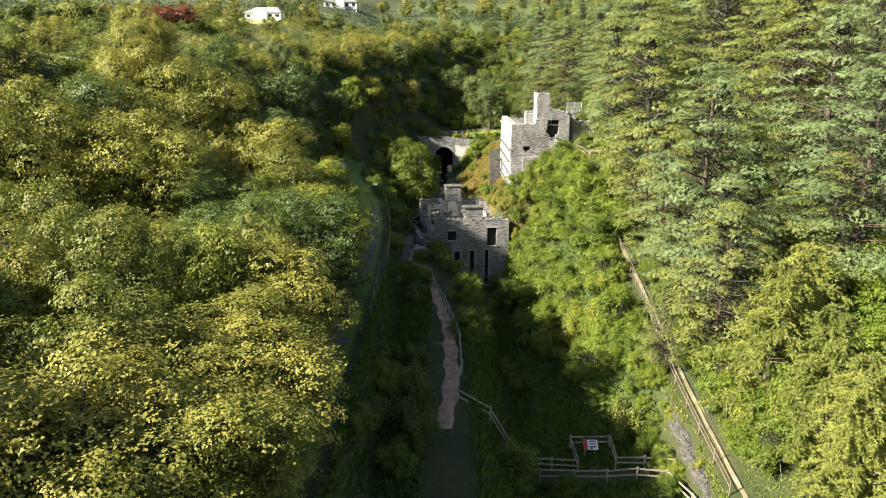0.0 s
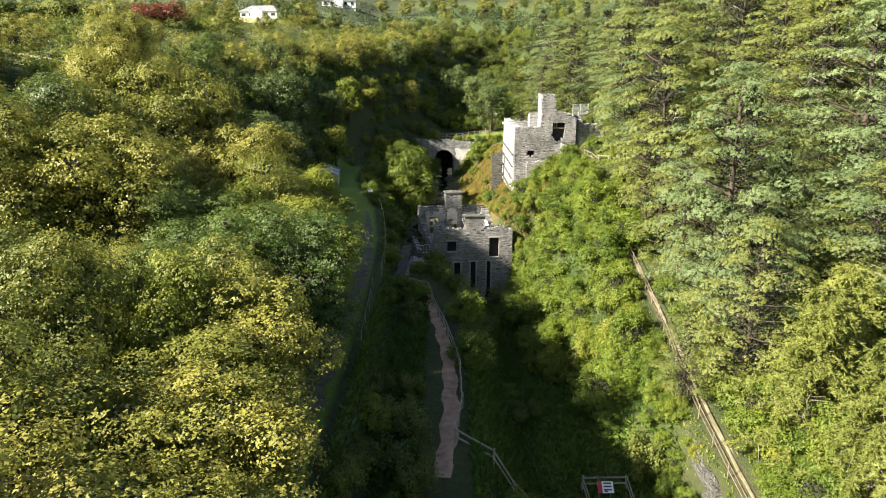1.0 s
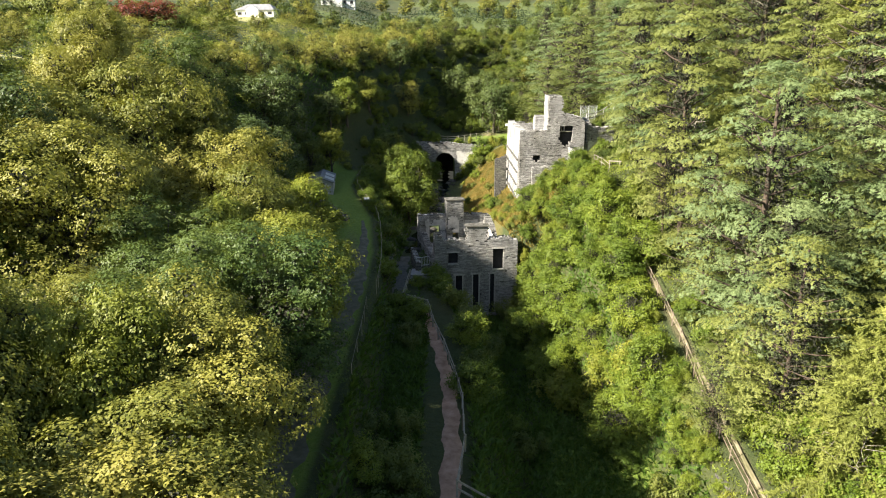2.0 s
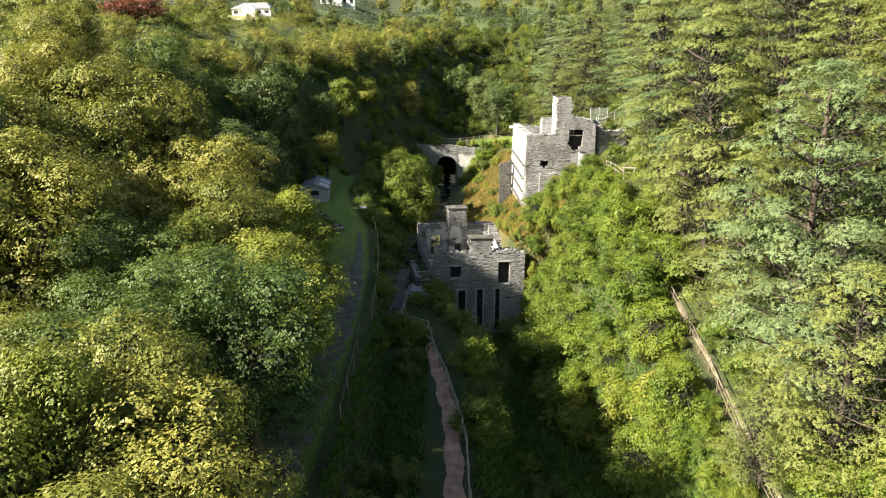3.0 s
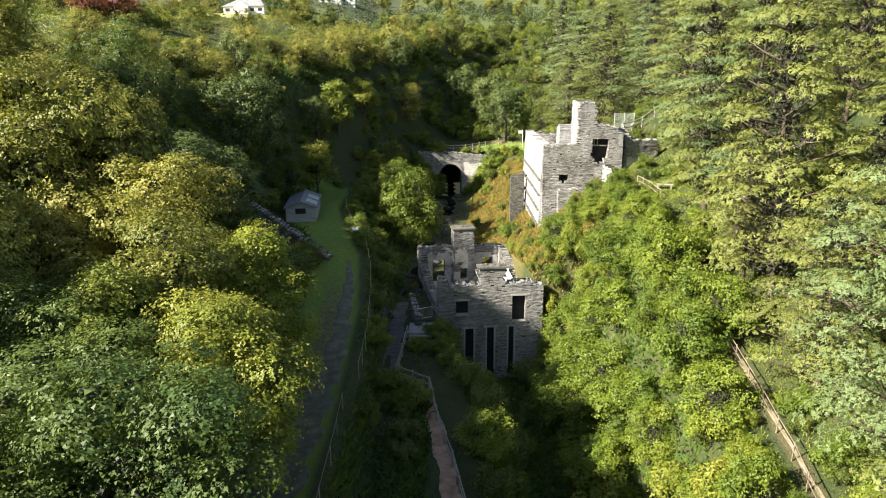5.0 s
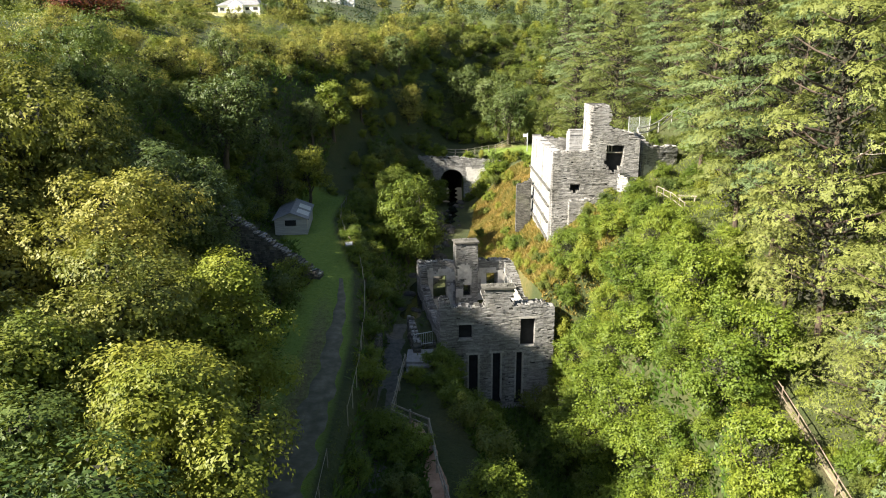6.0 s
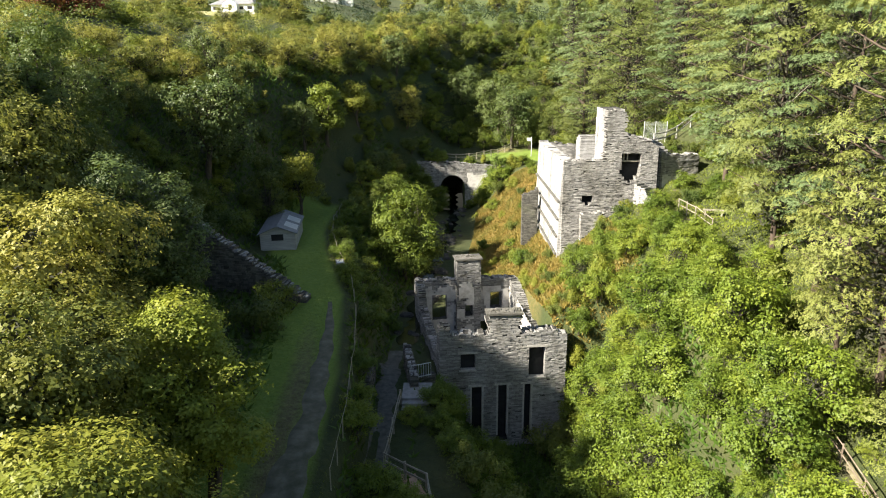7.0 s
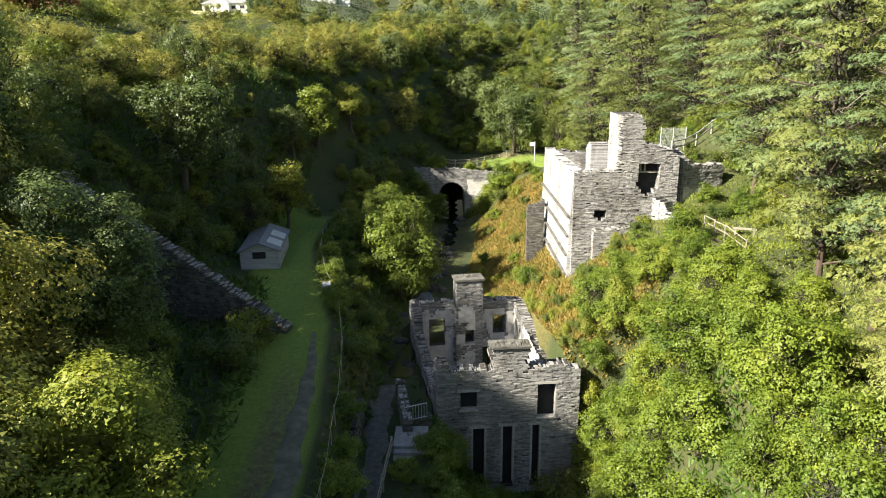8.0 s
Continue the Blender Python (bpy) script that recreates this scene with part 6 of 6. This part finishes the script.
def info_board():
    z = gz(10.6, 40.3)
    t = thing("information_board", "small red and white information board on wooden legs", "sign", m=pose(10.6, 40.3, z))
    for x in (-0.35, 0.35):
        part("leg", Shape().beam((x, 0, -0.3), (x, 0, 0.95), 0.08, 0.08).mesh("leg", WOOD), t)
    face = part("panel", Shape().box(-0.5, 0.5, -0.36, 0.36, -0.02, 0.02).mesh("panel", SIGN_WHITE), t, "white panel", m=pose(0, -0.05, 1.05, 38))
    part("red_field", Shape().box(-0.5, -0.22, -0.36, 0.36, 0.024, 0.03).mesh("red_field", SIGN_RED), face, "red field")
    for i in range(3):
        part("text_bar", Shape().box(-0.12, 0.38, 0.2 - 0.2 * i, 0.29 - 0.2 * i, 0.024, 0.03).mesh("text_bar", SIGN_INK), face, "grey bar of print")
    part("picture_bar", Shape().box(-0.1, 0.12, -0.3, -0.22, 0.024, 0.03).mesh("picture_bar", SIGN_INK), face, "dark bar of print")


info_board()


def bench():
    x, y = 19.0, 80.6
    t = thing("path_bench", "plain weathered wooden bench on the hill path", "bench", m=pose(x, y, gz(x, y), 0, 0, -20))
    part("seat", Shape().box(-0.7, 0.7, -0.2, 0.2, 0.42, 0.48).mesh("seat", WOOD), t)
    for k in (-0.55, 0.55):
        part("leg", Shape().box(k - 0.05, k + 0.05, -0.17, 0.17, -0.25, 0.42).mesh("leg", WOOD), t)


bench()


def track_sign():
    x, y = float(track_edge(84.5)) + 0.0, 84.5
    t = thing("notice_board", "small brown notice board with a pale sheet by the track", "sign", m=pose(x, y, gz(x, y), 0, 0, 20))
    part("post", Shape().beam((0, 0, -0.3), (0, 0, 1.1), 0.09, 0.09).mesh("post", WOOD), t)
    p = part("panel", Shape().box(-0.34, 0.34, -0.24, 0.24, -0.02, 0.02).mesh("panel", WOOD), t, "brown panel", m=pose(0, -0.05, 1.0, 40))
    part("text_bar", Shape().box(-0.26, 0.26, -0.14, 0.14, 0.024, 0.03).mesh("text_bar", SIGN_WHITE), p, "faded pale sheet")


track_sign()


def pole_sign():
    t = thing("sign_post", "grey steel post with a small white sign on the lawn", "sign", m=pose(13.1, 140, gz(13.1, 140)))
    part("post", Shape().tube([(0, 0, -0.3), (0, 0, 3.1)], [0.06, 0.06], 8).mesh("post", STEEL, True), t)
    part("plate", Shape().box(-0.75, -0.02, -0.04, 0.0, 2.45, 2.95).mesh("plate", SIGN_WHITE), t, "white plate")


pole_sign()


def shed():
    """A boarded hut with a low roof."""
    z0 = min(gz(-14.6, 90), gz(-15.3, 96)) - 0.1
    t = thing("boarded_shed", "pale grey boarded shed with felt roof and small window", "shed", m=pose(-15.2, 90.3, z0, 0, 0, 7.3))
    eave = 18.1 - z0
    w, L, ridge = 1.52, 6.6, eave + 0.6
    n = max(8, int(eave / 0.17))
    hh = eave / n
    part("wall", Shape().box(-w + 0.05, w - 0.05, 0.05, L - 0.05, -0.4, eave - 0.02).mesh("wall", BOARD), t)
    for i in range(n):
        a, b = i * hh, (i + 1) * hh
        for side in range(4):
            s = Shape()
            if side == 0:
                s.hexa([(-w, -0.035, a), (w, -0.035, a), (w, 0.05, a), (-w, 0.05, a), (-w, -0.005, b), (w, -0.005, b), (w, 0.05, b), (-w, 0.05, b)])
            elif side == 1:
                s.hexa([(w - 0.05, 0, a), (w + 0.035, 0, a), (w + 0.035, L, a), (w - 0.05, L, a), (w - 0.05, 0, b), (w + 0.005, 0, b), (w + 0.005, L, b), (w - 0.05, L, b)])
            elif side == 2:
                s.hexa([(-w - 0.035, 0, a), (-w + 0.05, 0, a), (-w + 0.05, L, a), (-w - 0.035, L, a), (-w - 0.005, 0, b), (-w + 0.05, 0, b), (-w + 0.05, L, b), (-w - 0.005, L, b)])
            else:
                s.hexa([(-w, L - 0.05, a), (w, L - 0.05, a), (w, L + 0.035, a), (-w, L + 0.035, a), (-w, L - 0.05, b), (w, L - 0.05, b), (w, L + 0.005, b), (-w, L + 0.005, b)])
            part("board", s.mesh("board", BOARD), t)
    g = Shape()
    g.v += [(-w, 0, eave), (w, 0, eave), (0, 0, ridge), (-w, 0.08, eave), (w, 0.08, eave), (0, 0.08, ridge)]
    g.f += [(0, 1, 2), (5, 4, 3), (0, 3, 4, 1), (1, 4, 5, 2), (2, 5, 3, 0)]
    part("gable", g.mesh("gable", BOARD), t)
    for k in (-1, 1):
        s = Shape()
        e, f = w + 0.22, ridge + 0.05
        lo = eave - 0.06
        s.hexa([(0, -0.22, f), (k * e, -0.22, lo), (k * e, L + 0.2, lo), (0, L + 0.2, f), (0, -0.22, f + 0.06), (k * e, -0.22, lo + 0.06), (k * e, L + 0.2, lo + 0.06), (0, L + 0.2, f + 0.06)])
        roof = part("roof_slope", s.mesh("roof_slope", ROOFING), t, "grey felt roof slope")
        if k == 1:
            for y0 in (0.9, 3.4):
                q = Shape()
                za = lambda x: f + 0.065 + (lo - f) * x / e
                q.hexa([(0.5, y0, za(0.5)), (1.6, y0, za(1.6)), (1.6, y0 + 1.7, za(1.6)), (0.5, y0 + 1.7, za(0.5)), (0.5, y0, za(0.5) + 0.02), (1.6, y0, za(1.6) + 0.02), (1.6, y0 + 1.7, za(1.6) + 0.02), (0.5, y0 + 1.7, za(0.5) + 0.02)])
                part("rooflight", q.mesh("rooflight", ROOFLIGHT), roof, "milky roof sheet")
    # the shed's unlit inside is painted as a near-black sheet
    win = part("window", Shape().box(-0.55, 0.5, -0.06, -0.04, eave - 0.62, eave - 0.06).mesh("window", DARK), t, "dark unglazed window")
    for x0, x1, za, zb in ((-0.62, -0.55, -0.68, 0.0), (0.5, 0.57, -0.68, 0.0), (-0.62, 0.57, -0.69, -0.62), (-0.62, 0.57, -0.06, 0.0)):
        part("frame_bar", Shape().box(x0, x1, -0.075, -0.03, eave + za, eave + zb).mesh("frame_bar", BOARD), win)


shed()


def bungalow(x, y, rz, w, d, h, name, label):
    t = thing(name, label, "house", m=pose(x, y, gz(x, y) - 0.3, 0, 0, rz))
    part("wall", Shape().box(-w / 2, w / 2, -d / 2, d / 2, -2.2, h).mesh("wall", WHITE), t, "white rendered wall")
    s = Shape()
    e = 0.4
    s.v += [(-w / 2 - e, -d / 2 - e, h), (w / 2 + e, -d / 2 - e, h), (w / 2 + e, d / 2 + e, h), (-w / 2 - e, d / 2 + e, h), (-w / 2 + d / 3, 0, h + d * 0.28), (w / 2 - d / 3, 0, h + d * 0.28)]
    s.f += [(0, 1, 5, 4), (2, 3, 4, 5), (1, 2, 5), (3, 0, 4), (3, 2, 1, 0)]
    part("roof", s.mesh("roof", SLATE_ROOF), t, "pale slate roof")
    g = Shape()
    g.v += [(-1.8, -d / 2 - 1.6, -2.2), (1.8, -d / 2 - 1.6, -2.2), (1.8, -d / 2, -2.2), (-1.8, -d / 2, -2.2), (-1.8, -d / 2 - 1.6, h), (1.8, -d / 2 - 1.6, h), (1.8, -d / 2, h), (-1.8, -d / 2, h), (0, -d / 2 - 1.6, h + 1.1), (0, -d / 2 + 0.8, h + 1.1)]
    g.f += [(0, 1, 5, 8, 4), (1, 2, 6, 5), (3, 0, 4, 7), (5, 6, 9, 8), (7, 4, 8, 9)]
    part("porch", g.mesh("porch", WHITE), t, "white gabled porch")
    for i in range(5):
        wx = -w / 2 + w * (i + 0.5) / 5
        if abs(wx) < 1.9:
            continue
        win = part("window", Shape().box(wx - 0.6, wx + 0.6, -d / 2 - 0.05, -d / 2 + 0.02, 0.9, h - 0.5).mesh("window", DARK), t, "dark window pane")
        part("sill", Shape().box(wx - 0.7, wx + 0.7, -d / 2 - 0.15, -d / 2, 0.78, 0.88).mesh("sill", WHITE), win)


bungalow(-52.0, 205, -8, 11.0, 6.5, 2.1, "bungalow", "white rendered bungalow with pale roof on the hilltop")
bungalow(-44, 300, 5, 14, 7, 2.6, "long_barn", "long low pale building among hilltop trees")


def mesh_panel():
    t = thing("mesh_fence", "grey steel mesh fence panel above the ruin", "fence", m=pose(18.1, 96.0, gz(18.3, 96.0)))
    for x in (0.0, 1.05, 2.1):
        part("post", Shape().tube([(x, 0, -1.2), (x, 0, 1.9)], [0.035, 0.035], 6).mesh("post", STEEL), t)
    for i in range(20):
        x = 0.1 * i + 0.08
        part("wire", Shape().beam((x, 0, 0.05), (x, 0, 1.85), 0.012, 0.012).mesh("wire", STEEL), t)
    for i in range(16):
        part("wire", Shape().beam((0, 0.012, 0.1 + 0.115 * i), (2.1, 0.012, 0.1 + 0.115 * i), 0.012, 0.012).mesh("wire", STEEL), t)


mesh_panel()


def stream():
    m, nt, b = material("dark stream water")
    b.inputs["Base Color"].default_value = rgb(0.015, 0.02, 0.015)
    b.inputs["Roughness"].default_value = 0.08
    bump(nt, b, noise_tex(nt, 5.0, 3.0, 0.6), 0.25, 0.05)
    v, f = [], []
    ys = np.linspace(81, 150, 90)
    for i, y in enumerate(ys):
        xc = float(stream_x(y)) if y < 133 else 0.42
        w = 0.7 + 0.25 * math.sin(y * 1.7)
        z = 10.95 if y > 128 else gz(xc, y) + 0.05
        z = min(z, 11.6)
        v += [(xc - w, y, z), (xc + w, y, z)]
        if i:
            f.append((2 * i - 2, 2 * i - 1, 2 * i + 1, 2 * i))
    tagged(new("water", link_mesh("water", v, f, m, True)), "narrow dark stream running from the tunnel mouth", "stream", kind="structure")
    r = random.Random(5)
    protos = []
    for k in range(3):
        bm = bmesh.new()
        bmesh.ops.create_icosphere(bm, subdivisions=2, radius=0.5)
        for vv in bm.verts:
            vv.co *= 1 + 0.35 * noise.noise(vv.co * 2.2 + Vector((k * 7, 0, 0)))
            vv.co.z *= 0.65
        me = bpy.data.meshes.new("boulder")
        bm.to_mesh(me)
        bm.free()
        me.materials.append(MORTAR)
        protos.append(me)
    for i in range(46):
        y = r.uniform(83, 132)
        x = float(stream_x(y)) + r.uniform(-1.7, 1.7)
        s = r.uniform(0.4, 1.3)
        ob = thing("stream_boulder", "wet grey boulder in the stream bed", "rock", "boulders", me=protos[i % 3])
        ob.matrix_basis = Matrix.LocRotScale((x, y, gz(x, y) + 0.05), Euler((0, 0, r.uniform(0, 6))), (s, s, s))


stream()
